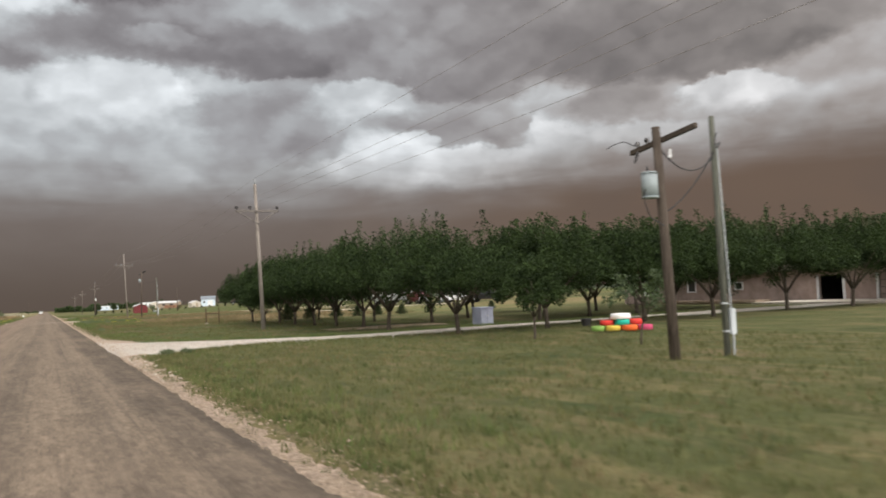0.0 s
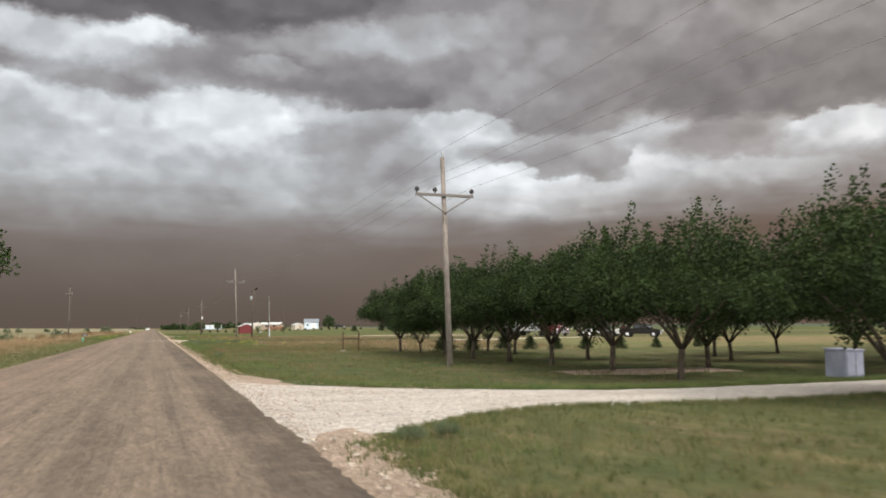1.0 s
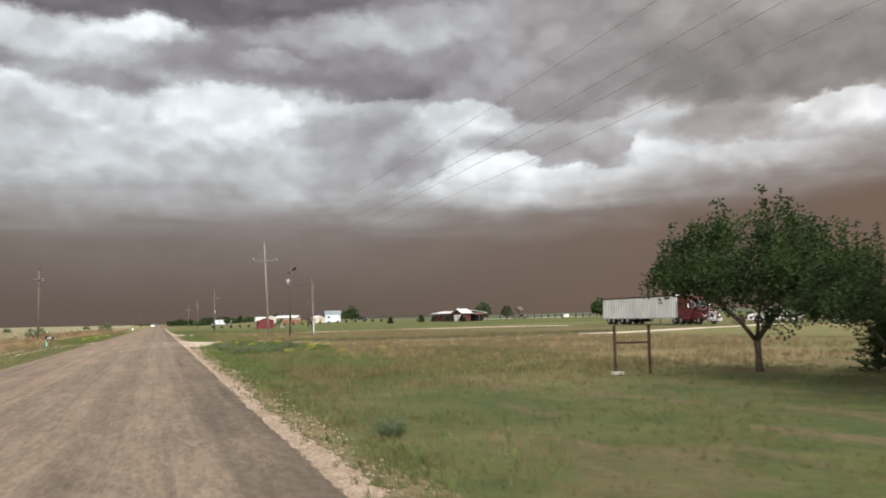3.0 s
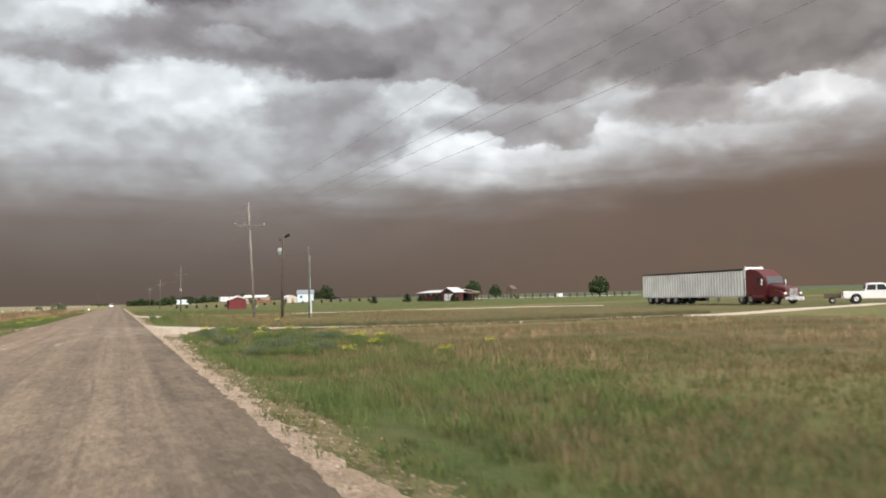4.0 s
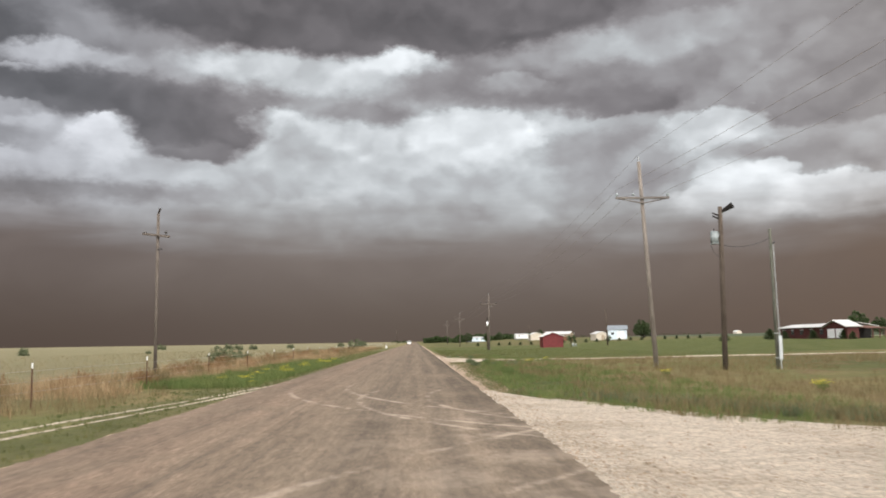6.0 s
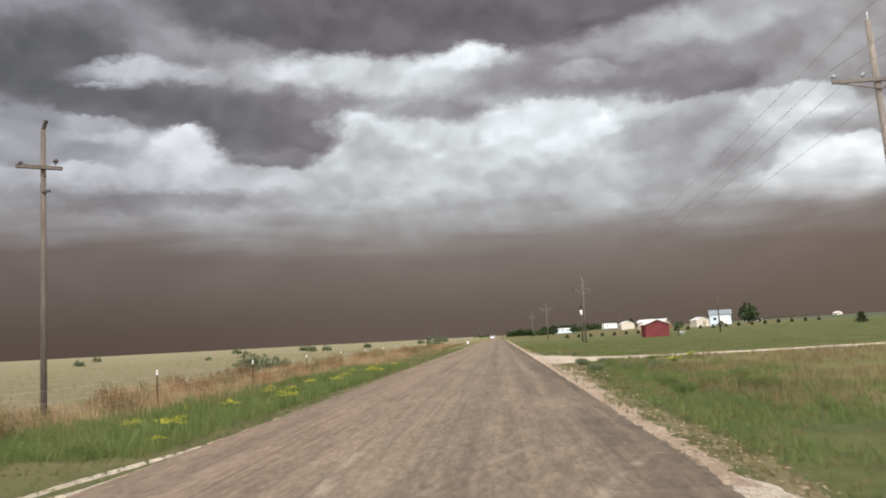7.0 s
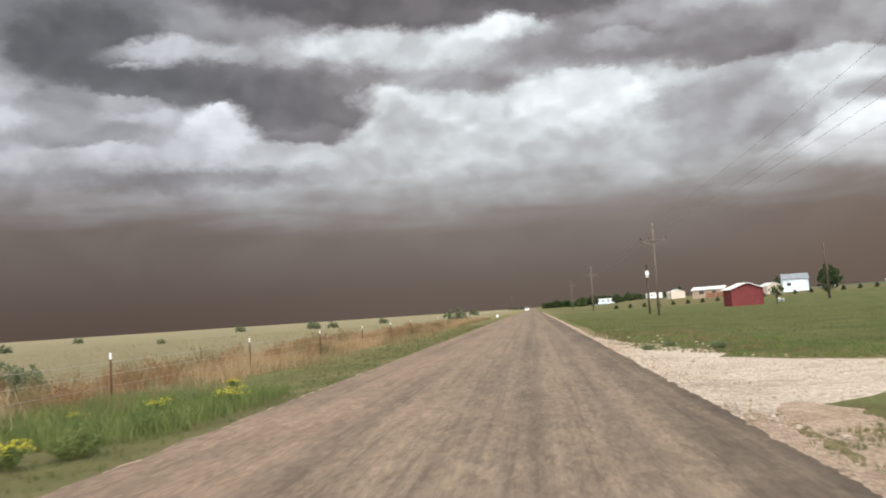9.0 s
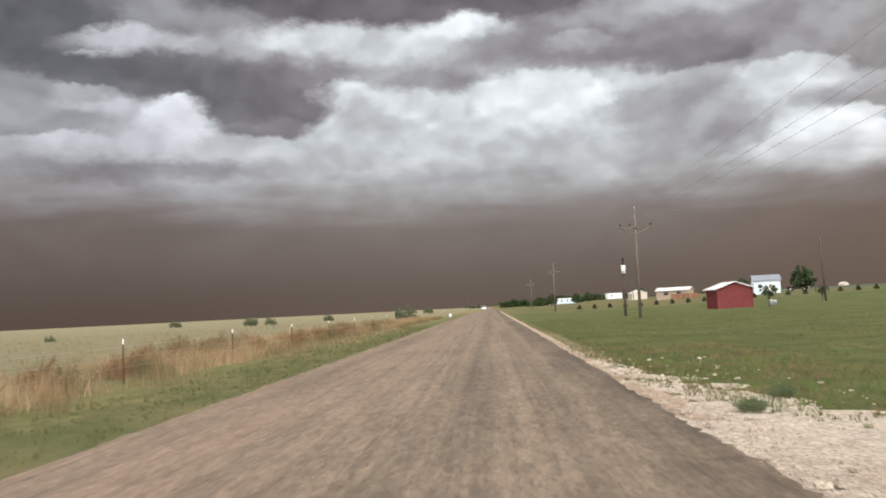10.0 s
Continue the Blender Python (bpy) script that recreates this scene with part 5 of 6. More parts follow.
def semi_truck():
    """A maroon tractor, nose to -y, with a ribbed aluminium grain trailer behind it."""
    t = thing("semi_trailer", "ribbed dull aluminium grain trailer parked in the dry field", "trailer", at(62.3, 154.5))
    z0, z1, half, y0, y1 = 0.75, 3.55, 1.28, -8.9, 8.9
    body = part("box", prism(NB(), [(y0, z0), (y1, z0), (y1, z1 - 0.05), (y0, z1)], -half, half), M_ALU, t)
    n = 38
    for s in (-1, 1):
        for k in range(n + 1):
            part("rib", box(NB(), (0.09, 0.24, z1 - z0 - 0.12), (s * (half + 0.04), y0 + 0.15 + k * (y1 - y0 - 0.3) / n, (z0 + z1) / 2)), M_RIB, body)
        part("rail", box(NB(), (0.12, y1 - y0, 0.14), (s * (half + 0.05), 0, z1 - 0.05)), M_BLACK, body)
        part("rail", box(NB(), (0.12, y1 - y0, 0.12), (s * (half + 0.05), 0, z0 + 0.02)), M_ALU, body)
    part("nose_cover", box(NB(), (2.4, 0.5, 1.2), (0, y0 - 0.2, z1 - 0.35), None, 0.12), M_WHITE, t, "white fairing on the trailer front")
    part("tarp", prism(NB(), [(y0 + 0.1, z1), (y1 - 0.1, z1 - 0.05), (y1 - 0.1, z1 + 0.03), (y0 + 0.1, z1 + 0.1)], -1.1, 1.1), M_BLACK, t)
    for y in (7.6, 6.3, 4.0, 2.6):
        for s in (-1, 1):
            wheel(t, s * 0.98, y, 0.5, 0.52, M_STEEL)
        part("axle", rod(NB(), (-0.8, y, 0.5), (0.8, y, 0.5), 0.08, 0.08, 8), M_DARK, t)
    part("subframe", box(NB(), (0.9, 7.0, 0.25), (0, 5.2, 0.85)), M_DARK, t)
    part("hopper", box(NB(), (1.2, 1.4, 0.6), (0, -0.3, 0.62), None, 0.1), M_DARK, t)
    for s in (-1, 1):
        part("landing_leg", rod(NB(), (s * 0.7, -2.6, 0.75), (s * 0.7, -2.6, 0.05), 0.07, 0.07, 8), M_STEEL, t)
        part("brace", rod(NB(), (s * 0.7, -2.0, 0.75), (s * 0.7, -2.6, 0.2), 0.04, 0.04, 6), M_STEEL, t)
    c = thing("truck_tractor", "maroon sleeper-cab truck tractor coupled to the trailer", "truck", at(62.3, 145.4))
    part("chassis", box(NB(), (0.9, 6.4, 0.28), (0, -2.0, 0.72)), M_DARK, c)
    sleeper = prism(NB(), [(0.0, 0.75), (0.0, 3.45), (-0.5, 3.6), (-1.6, 3.45), (-2.7, 2.75), (-2.95, 2.1), (-2.95, 0.75)], -1.2, 1.2)
    bmesh.ops.bevel(sleeper, geom=sleeper.edges[:], offset=0.08, segments=2, affect="EDGES")
    cab = part("cab", sleeper, M_MAROON, c)
    hood = prism(NB(), [(-2.9, 0.7), (-2.9, 1.95), (-4.2, 1.75), (-5.15, 1.6), (-5.35, 1.4), (-5.35, 0.7)], -0.95, 0.95)
    bmesh.ops.bevel(hood, geom=hood.edges[:], offset=0.1, segments=2, affect="EDGES")
    part("hood", hood, M_MAROON, c)
    part("windscreen", box(NB(), (2.0, 0.06, 0.72), (0, -2.88, 2.42), pose(0, 0, 0, -20, 0, 0)), M_GLASS, c)
    for s in (-1, 1):
        part("side_window", box(NB(), (0.06, 0.8, 0.55), (s * 1.2, -2.2, 2.35)), M_GLASS, c)
        part("mirror", box(NB(), (0.12, 0.18, 0.6), (s * 1.5, -2.7, 2.2)), M_CHROME, c)
        fender = prism(NB(), [(-3.3, 0.75), (-3.5, 1.15), (-4.1, 1.4), (-4.8, 1.3), (-5.3, 0.95), (-5.3, 0.7)], s * 0.7, s * 1.22)
        part("fender", fender, M_MAROON, c)
        part("headlight", box(NB(), (0.32, 0.1, 0.2), (s * 0.95, -5.33, 1.05), None, 0.03), M_WHITE, c)
        part("fuel_tank", rod(NB(), (s * 0.95, -1.0, 0.68), (s * 0.95, -2.7, 0.68), 0.32, 0.32, 14), M_MAROON, c)
        part("exhaust", rod(NB(), (s * 1.05, 0.12, 0.9), (s * 1.05, 0.12, 3.9), 0.08, 0.08, 10), M_CHROME, c)
        wheel(c, s * 1.0, -4.2, 0.5, 0.3, M_CHROME)
        for y in (0.6, -0.75):
            wheel(c, s * 0.98, y, 0.5, 0.52, M_CHROME)
    part("grille", box(NB(), (1.1, 0.1, 0.75), (0, -5.38, 1.12), None, 0.03), M_CHROME, c, "chrome grille")
    for k in range(6):
        part("grille_bar", box(NB(), (0.05, 0.03, 0.65), (-0.45 + 0.18 * k, -5.44, 1.12)), M_DARK, c)
    part("bumper", box(NB(), (2.4, 0.25, 0.35), (0, -5.45, 0.55), None, 0.05), M_CHROME, c, "chrome bumper")


semi_truck()


def pickup(m, label, paint, cargo):
    """A crew-cab pickup, nose to -y."""
    t = thing("pickup_truck", label, "pickup truck", m)
    low = prism(NB(), [(2.85, 0.5), (2.85, 1.12), (0.9, 1.12), (-1.2, 1.14), (-2.3, 1.08), (-2.75, 0.98), (-2.85, 0.6), (-2.8, 0.42), (2.7, 0.42)], -0.97, 0.97)
    bmesh.ops.bevel(low, geom=low.edges[:], offset=0.05, segments=2, affect="EDGES")
    part("body", low, paint, t)
    top = prism(NB(), [(1.0, 1.1), (0.85, 1.78), (0.5, 1.86), (-0.6, 1.84), (-1.35, 1.12)], -0.82, 0.82)
    bmesh.ops.bevel(top, geom=top.edges[:], offset=0.06, segments=2, affect="EDGES")
    part("cab", top, paint, t)
    part("windscreen", box(NB(), (1.45, 0.05, 0.78), (0, -1.03, 1.48), pose(0, 0, 0, -46, 0, 0)), M_GLASS, t)
    part("rear_window", box(NB(), (1.4, 0.05, 0.45), (0, 0.95, 1.48), pose(0, 0, 0, 12, 0, 0)), M_GLASS, t)
    for s in (-1, 1):
        part("side_window", prism(NB(), [(0.0, 1.2), (0.0, 1.68), (-0.55, 1.7), (-0.98, 1.2)], s * 0.8, s * 0.84), M_GLASS, t)
        part("side_window", prism(NB(), [(0.85, 1.2), (0.76, 1.66), (0.1, 1.68), (0.1, 1.2)], s * 0.8, s * 0.84), M_GLASS, t)
        part("headlight", box(NB(), (0.4, 0.08, 0.2), (s * 0.72, -2.84, 0.86)), M_WHITE, t)
        part("tail_light", box(NB(), (0.12, 0.06, 0.36), (s * 0.88, 2.87, 0.9)), M_RED, t)
        part("mirror", box(NB(), (0.2, 0.1, 0.16), (s * 1.05, -0.85, 1.28)), M_BLACK, t)
        part("door_handle", box(NB(), (0.03, 0.16, 0.03), (s * 0.985, 0.0, 1.0)), M_CHROME, t)
        for y in (-1.85, 1.75):
            part("wheel_arch", rod(NB(), (s * 0.74, y, 0.42), (s * 0.985, y, 0.42), 0.47, 0.47, 18), M_DARK, t)
            wheel(t, s * 0.87, y, 0.4, 0.26, M_CHROME)
    part("bumper", box(NB(), (1.9, 0.16, 0.22), (0, -2.88, 0.55), None, 0.03), M_CHROME, t)
    part("bumper", box(NB(), (1.8, 0.14, 0.2), (0, 2.92, 0.55), None, 0.03), M_CHROME, t)
    part("bed_floor", box(NB(), (1.6, 1.85, 0.05), (0, 1.9, 1.135)), M_DARK, t)
    if cargo:
        part("cargo", box(NB(), (1.3, 1.2, 0.3), (0, 2.2, 1.3), None, 0.05), M_REDHOUSE, t)
    return t


pickup(at(65.7, 133.4, 48), "white crew-cab pickup parked on the dry field", M_CARWHITE, False)
pickup(at(-2.9, 540.0, 0), "white pickup far down the road, facing this way", M_CARWHITE, False)
pickup(at(64.8, 121.0, 46), "black pickup truck parked on the dry field", M_CARBLACK, True)
pickup(at(85.6, 423.7, 60), "dark pickup parked beside the far barn", M_CARBLACK, False)
t = thing("marker_drum", "small white drum standing at the prairie verge", "drum", at(-7.2, 333.0, 0, 0.6))
part("shell", rod(NB(), (0, 0, 0), (0, 0, 0.95), 0.4, 0.4, 16), M_WHITE, t, smooth=True)
part("lid", rod(NB(), (0, 0, 0.95), (0, 0, 1.0), 0.42, 0.4, 16), M_WHITE, t)
t = thing("flatbed_trailer", "small rusty flatbed trailer behind the white pickup", "trailer", at(64.2, 136.9, 48, 0.8))
part("deck", box(NB(), (1.9, 2.2, 0.12), (0, 0, 0.7)), M_FRAME, t)
part("tongue", box(NB(), (0.1, 1.2, 0.1), (0, -1.6, 0.6)), M_FRAME, t)
part("side_board", box(NB(), (0.05, 2.2, 0.4), (-0.93, 0, 0.95)), M_CANVAS, t)
for s in (-1, 1):
    wheel(t, s * 0.85, 0.2, 0.33, 0.2, M_STEEL)


# ---- yard things ----
def tyre_pile():
    """Old tyres painted in bright colours, stacked three high."""
    shades = {"green": (0.2, 0.34, 0.08), "yellow": (0.6, 0.44, 0.07), "orange": (0.68, 0.13, 0.03), "pink": (0.45, 0.06, 0.13), "red": (0.62, 0.05, 0.04), "teal": (0.02, 0.38, 0.28), "white": (0.80, 0.80, 0.79)}
    mats = {k: plain("tyre_paint_" + k, v, 0.6, vary=0.12) for k, v in shades.items()}

    def tyre(shade, x, y, z, r, w):
        bm = NB()
        prof = [(0.55, 0.06), (0.72, 0.0), (0.93, 0.05), (1.0, 0.3), (1.0, 0.7), (0.93, 0.95), (0.72, 1.0), (0.55, 0.94), (0.58, 0.5)]
        rows = [[bm.verts.new((r * u * math.cos(a / 24 * math.tau), r * u * math.sin(a / 24 * math.tau), w * v)) for u, v in prof] for a in range(24)]
        n = len(prof)
        for k in range(24):
            a, b = rows[k], rows[(k + 1) % 24]
            for i in range(n):
                bm.faces.new((a[i], b[i], b[(i + 1) % n], a[(i + 1) % n]))
        bmesh.ops.recalc_face_normals(bm, faces=bm.faces)
        ob = link("painted_tyre", bm, mats[shade], None, smooth=True)
        ob.matrix_basis = pose(x, y, z, random.Random(x).uniform(-3, 3), random.Random(y).uniform(-3, 3), 0)
        tagged(ob, shade + " painted old car tyre in a yard stack", "tyre", "painted tyres in a stack")

    # laid out across the line from the road to the stack
    c, u, v = Vector((20.1, 26.4, 0)), Vector((0.80, -0.60, 0)), Vector((0.60, 0.80, 0))
    g = land(20.1, 26.4) - 0.01
    for shade, a, b, z, r, w in (("green", -0.95, 0.0, 0, 0.30, 0.22), ("yellow", -0.33, -0.15, 0, 0.31, 0.22), ("orange", 0.36, -0.15, 0, 0.33, 0.24), ("pink", 1.0, 0.05, 0, 0.31, 0.24), ("green", -0.6, 0.55, 0, 0.3, 0.22), ("red", 0.1, 0.5, 0, 0.3, 0.22), ("teal", 0.7, 0.6, 0, 0.3, 0.22),
                                 ("red", -0.58, 0.2, 0.225, 0.30, 0.21), ("teal", 0.06, 0.1, 0.235, 0.31, 0.22), ("red", 0.66, 0.2, 0.245, 0.31, 0.22), ("white", 0.0, 0.2, 0.46, 0.42, 0.25)):
        p = c + u * a * 0.9 + v * b * 0.9
        tyre(shade, p.x, p.y, g + z * 0.93, r * 0.92, w * 0.93)


tyre_pile()
t = thing("utility_cabinet", "pale blue-grey steel utility cabinet beside the driveway", "cabinet", at(21.0, 39.4, 8, 0.86))
part("body", box(NB(), (0.95, 0.9, 1.0), (0, 0, 0.5), None, 0.02), M_BOXBLUE, t)
part("lid", box(NB(), (1.03, 0.98, 0.07), (0, 0, 1.03), pose(0, 0, 0, 2, 0, 0), 0.015), M_BOXBLUE, t)
part("door_panel", box(NB(), (0.42, 0.03, 0.8), (-0.23, -0.46, 0.5), None, 0.008), M_BOXBLUE, t)
part("door_panel", box(NB(), (0.42, 0.03, 0.8), (0.23, -0.46, 0.5), None, 0.008), M_BOXBLUE, t)
part("latch", box(NB(), (0.05, 0.05, 0.14), (0.0, -0.48, 0.55)), M_STEEL, t)
t = thing("plant_pot", "small black pot on the lawn near the driveway", "pot", at(21.9, 31.3))
part("pot", rod(NB(), (0, 0, 0), (0, 0, 0.3), 0.18, 0.24, 14), M_BLACK, t)
part("rim", rod(NB(), (0, 0, 0.28), (0, 0, 0.33), 0.26, 0.26, 14), M_BLACK, t)
t = thing("flower_bed", "low bed of soil and stones before the house wall", "flower bed", at(46.8, 51.0))
part("soil", box(NB(), (1.6, 12.0, 0.3), (0, 0, 0.05), None, 0.1), M_SHOULDER, t)
t = thing("sign_frame", "rusted pipe frame of an empty sign on the lawn", "sign frame", at(13.7, 77.5))
for s in (-1, 1):
    part("post", box(NB(), (0.07, 0.07, 1.75), (s * 0.57, 0, 0.5), None, 0.008), M_FRAME, t)
part("crossbar", box(NB(), (1.1, 0.05, 0.06), (0, 0, 0.86), None, 0.006), M_FRAME, t)
part("footing", box(NB(), (0.35, 0.2, 0.1), (-0.57, -0.1, 0.0), None, 0.02), M_CONCRETE, t, "pale concrete footing")
t = thing("mailbox", "black mailbox with pale lettering on two thin posts", "mailbox", at(-7.35, 127.3))
body = part("box", box(NB(), (0.62, 0.3, 0.22), (0, 0, 0.8), None, 0.03), M_BLACK, t)
for k, (x, w, z) in enumerate(((0.06, 0.22, 0.84), (0.0, 0.3, 0.75))):
    part("marking", box(NB(), (w, 0.012, 0.035), (x, -0.153, z)), M_WHITE, body, "pale bars of lettering")
for s in (-0.12, 0.12):
    part("post", rod(NB(), (s, 0, -0.2), (s, 0, 0.7), 0.025, 0.025, 8), M_BLACK, t)
plate = part("plate", box(NB(), (0.16, 0.02, 0.45), (-0.2, -0.05, 0.3), None, 0.004), M_SIGNGREEN, t, "green reflective plate")
for k in range(3):
    part("marking", box(NB(), (0.05, 0.012, 0.07), (-0.2, -0.064, 0.42 - 0.1 * k)), M_WHITE, plate)
t = thing("fence", "wire fence on rusty steel posts with white tops along the prairie", "fence", pose(-9.9, 0, 0))
for k in range(31):
    y = 119.1 + 9.65 * k
    p = part("post", box(NB(), (0.034, 0.034, 1.34), (0, y, 0.44)), M_POST, t)
    part("post_top", box(NB(), (0.036, 0.036, 0.15), (0, y, 1.04)), M_WHITE, p, "white painted top")
for z in (0.35, 0.62, 0.9):
    part("wire", hose(NB(), [(0, 113.0, z), (0, 260.0, z), (0, 416.0, z)], 0.004, 4), M_WIRE, t)


# ---- grass, weeds and flowers ----
def blades(name, label, mat, n, spot, height, width, lean, per, seed, category="grass"):
    """Tufts of bent blades: spot(rng) gives x, y or None; height(rng) their length."""
    rng = random.Random(seed)
    verts, faces = [], []
    for _ in range(n):
        p = spot(rng)
        if p is None:
            continue
        x, y = p
        g = land(x, y) - 0.04
        h0 = height(rng)
        for _ in range(per):
            a = rng.uniform(0, math.tau)
            h = h0 * rng.uniform(0.6, 1.15)
            w = width * rng.uniform(0.6, 1.2)
            bx, by = x + rng.gauss(0, h0 * 0.32), y + rng.gauss(0, h0 * 0.32)
            b = rng.uniform(0, math.tau)
            dx, dy = math.cos(b) * w, math.sin(b) * w
            lx, ly = math.cos(a) * h * lean * rng.random(), math.sin(a) * h * lean * rng.random()
            k = len(verts)
            verts += [(bx - dx, by - dy, g), (bx + dx, by + dy, g), (bx + dx * 0.7 + lx * 0.4, by + dy * 0.7 + ly * 0.4, g + h * 0.6), (bx - dx * 0.7 + lx * 0.4, by - dy * 0.7 + ly * 0.4, g + h * 0.6), (bx + lx, by + ly, g + h)]
            faces += [(k, k + 1, k + 2, k + 3), (k + 3, k + 2, k + 4)]
    return tagged(sides_of(verts, faces, name, mat), label, category, kind="stuff")


def on_drive(x, y):
    if x < 2.0:
        return False
    for lo, hi in ((34.4, 38.4), (122.6, 126.4), (182.3, 185.6)):
        f = max(0.0, 1.0 - (x - 2.0) / 9.0) ** 2.2
        top = 12.0 if lo < 100 else 19.0 if lo < 150 else 14.0
        off = 0.0 if lo < 100 else bend(x) if lo < 150 else swing(x)
        if lo - 6.0 * f - 0.2 < y + off < hi + top * f + 0.2:
            return True
    return False


def field(x0, x1, y0, y1, power=1.0, patch=0.0, freq=0.25, shift=0.0):
    """Spots in a stretch, denser towards x0, in patches, never on a drive."""
    def spot(rng):
        x, y = x0 + (x1 - x0) * rng.random() ** power, rng.uniform(y0, y1)
        if on_drive(x, y) or (patch and noise.noise((x * freq, y * freq, shift)) < patch - 0.5 + rng.uniform(-0.2, 0.2)):
            return None
        return x, y
    return spot


def wedge(wide, gap):
    """Spots beside the road before the last drive, where the bare dirt widens."""
    base = field(3.4, 3.4 + wide, 131, 182, 1.3, 0.4, 0.3)

    def spot(rng):
        p = base(rng)
        if p is None or p[0] < 3.3 + gap * 2.2 * step(150, 180, p[1]) + rng.uniform(-0.6, 0.6):
            return None
        return p
    return spot


def tall(a, b):
    return lambda rng: rng.uniform(a, b)


blades("lawn_grass", "short mown green lawn grass with dry streaks", M_GRASS, 11000, field(3.0, 22, 0, 34, 1.6), tall(0.05, 0.16), 0.006, 0.9, 7, 1)
blades("lawn_grass", "short dense green lawn grass under the trees", M_MOWN, 9000, field(3.1, 24, 40, 80, 1.4, 0.42, 0.3, 3.0), tall(0.04, 0.12), 0.006, 0.9, 7, 2)
blades("verge_grass", "green grass tufts along the verge", M_GREENW, 2600, field(3.0, 5.5, -2, 112, 1.6, 0.5), tall(0.07, 0.18), 0.007, 0.9, 8, 3)
blades("dry_grass", "thin tan grass on the dry field", M_DRYG, 11000, field(4.6, 34, 76, 121, 1.4, 0.42, 0.2), tall(0.12, 0.32), 0.007, 0.8, 7, 4)
blades("dry_grass", "thin tan grass between the driveways", M_DRYG, 8000, field(5.5, 34, 128, 182, 1.4, 0.4, 0.2), tall(0.15, 0.42), 0.007, 0.8, 7, 5)
blades("green_weeds", "green weeds along the road verge", M_GREENW, 6500, field(3.4, 10.0, 84, 120, 1.3, 0.42, 0.35), tall(0.10, 0.30), 0.007, 0.9, 8, 6)
blades("field_grass", "short mixed grass on the near dry field", M_GRASS, 8000, field(4.2, 18, 80, 104, 1.4, 0.3, 0.4, 21.0), tall(0.07, 0.22), 0.006, 0.9, 7, 33)
blades("green_weeds", "green weeds and grass beside the road", M_GREENW, 7000, wedge(7.0, 1.0), tall(0.08, 0.27), 0.007, 0.9, 8, 7)
blades("lawn_grass", "bright mown grass beside the red shed", M_MOWN, 9000, field(3.4, 26, 188, 262, 1.5), tall(0.03, 0.08), 0.007, 0.9, 7, 8)
blades("verge_grass", "sparse dry tufts creeping over the shoulder", M_GRASS, 9000, field(3.7, 2.5, -2, 215, 1.7, 0.42, 0.7), tall(0.04, 0.13), 0.006, 0.9, 7, 15)
blades("dry_grass", "tan seeded grass mixed through the lawn", M_DRYG, 6500, field(3.0, 18, 0, 80, 1.5, 0.5, 0.35, 6.0), tall(0.06, 0.18), 0.005, 0.9, 7, 16)
blades("green_weeds", "grey-green weeds at the edge of the driveway", M_GREYW, 2600, lambda rng: (lambda x: (x, 126.6 - bend(x) + 19.0 * max(0.0, 1.0 - (x - 2.0) / 14.0) ** 2.2 + abs(rng.gauss(0, 0.9))))(rng.uniform(5.0, 40.0)), tall(0.12, 0.34), 0.007, 0.9, 8, 17)
blades("dry_grass", "tan weeds at the edge of the driveway", M_DRYG, 2600, lambda rng: (lambda x: (x, 126.6 - bend(x) + 19.0 * max(0.0, 1.0 - (x - 2.0) / 14.0) ** 2.2 + abs(rng.gauss(0.2, 1.2))))(rng.uniform(5.0, 40.0)), tall(0.15, 0.42), 0.006, 0.9, 8, 18)
blades("verge_grass", "mixed green and tan grass on the prairie verge", M_GRASS, 9000, field(-5.15, -8.2, -2, 260, 1.0), tall(0.03, 0.10), 0.006, 0.9, 8, 9)
blades("green_weeds", "taller green weeds on the prairie verge", M_GREENW, 15000, field(-5.7, -10.4, 147, 187, 1.0, 0.36, 0.16), tall(0.12, 0.38), 0.007, 0.9, 8, 10)
blades("rust_grass", "dry rust-coloured weeds along the prairie fence", M_RUSTG, 14000, field(-9.0, -14.5, 60, 330, 1.0, 0.52, 0.17, 4.0), tall(0.3, 0.75), 0.008, 0.7, 8, 11)
blades("dry_grass", "pale tan weeds mixed along the prairie fence", M_DRYG, 8000, field(-7.8, -14.0, 60, 330, 1.0, 0.5, 0.2, 14.0), tall(0.2, 0.6), 0.007, 0.7, 8, 14)
blades("prairie_grass", "pale dry prairie grass beyond the fence", M_PALEG, 7000, field(-10.0, -60.0, 60, 330, 1.3), tall(0.12, 0.32), 0.010, 0.8, 7, 12)
blades("rust_grass", "scattered rust-brown weeds in the dry field", M_RUSTG, 900, field(8.0, 36, 90, 117, 1.1, 0.55, 0.15, 9.0), tall(0.15, 0.38), 0.008, 0.8, 8, 13)


blades("verge_grass", "short mixed tufts on the stony dirt by the driveway", M_GRASS, 4500, field(2.9, 7.0, 148, 182, 1.0, 0.46, 0.8, 2.0), tall(0.03, 0.10), 0.006, 0.9, 7, 19)
blades("dry_grass", "dead tufts on the stony dirt by the driveway", M_DRYG, 3500, field(2.9, 7.0, 96, 182, 1.0, 0.46, 0.8, 7.0), tall(0.04, 0.14), 0.006, 0.9, 7, 20)


def lip(a, b, edge, out):
    """Spots along the edge of a drive: edge(x) plus a little way out."""
    def spot(rng):
        x = rng.uniform(a, b)
        return x, edge(x) + out * abs(rng.gauss(0.05, 0.35))
    return spot


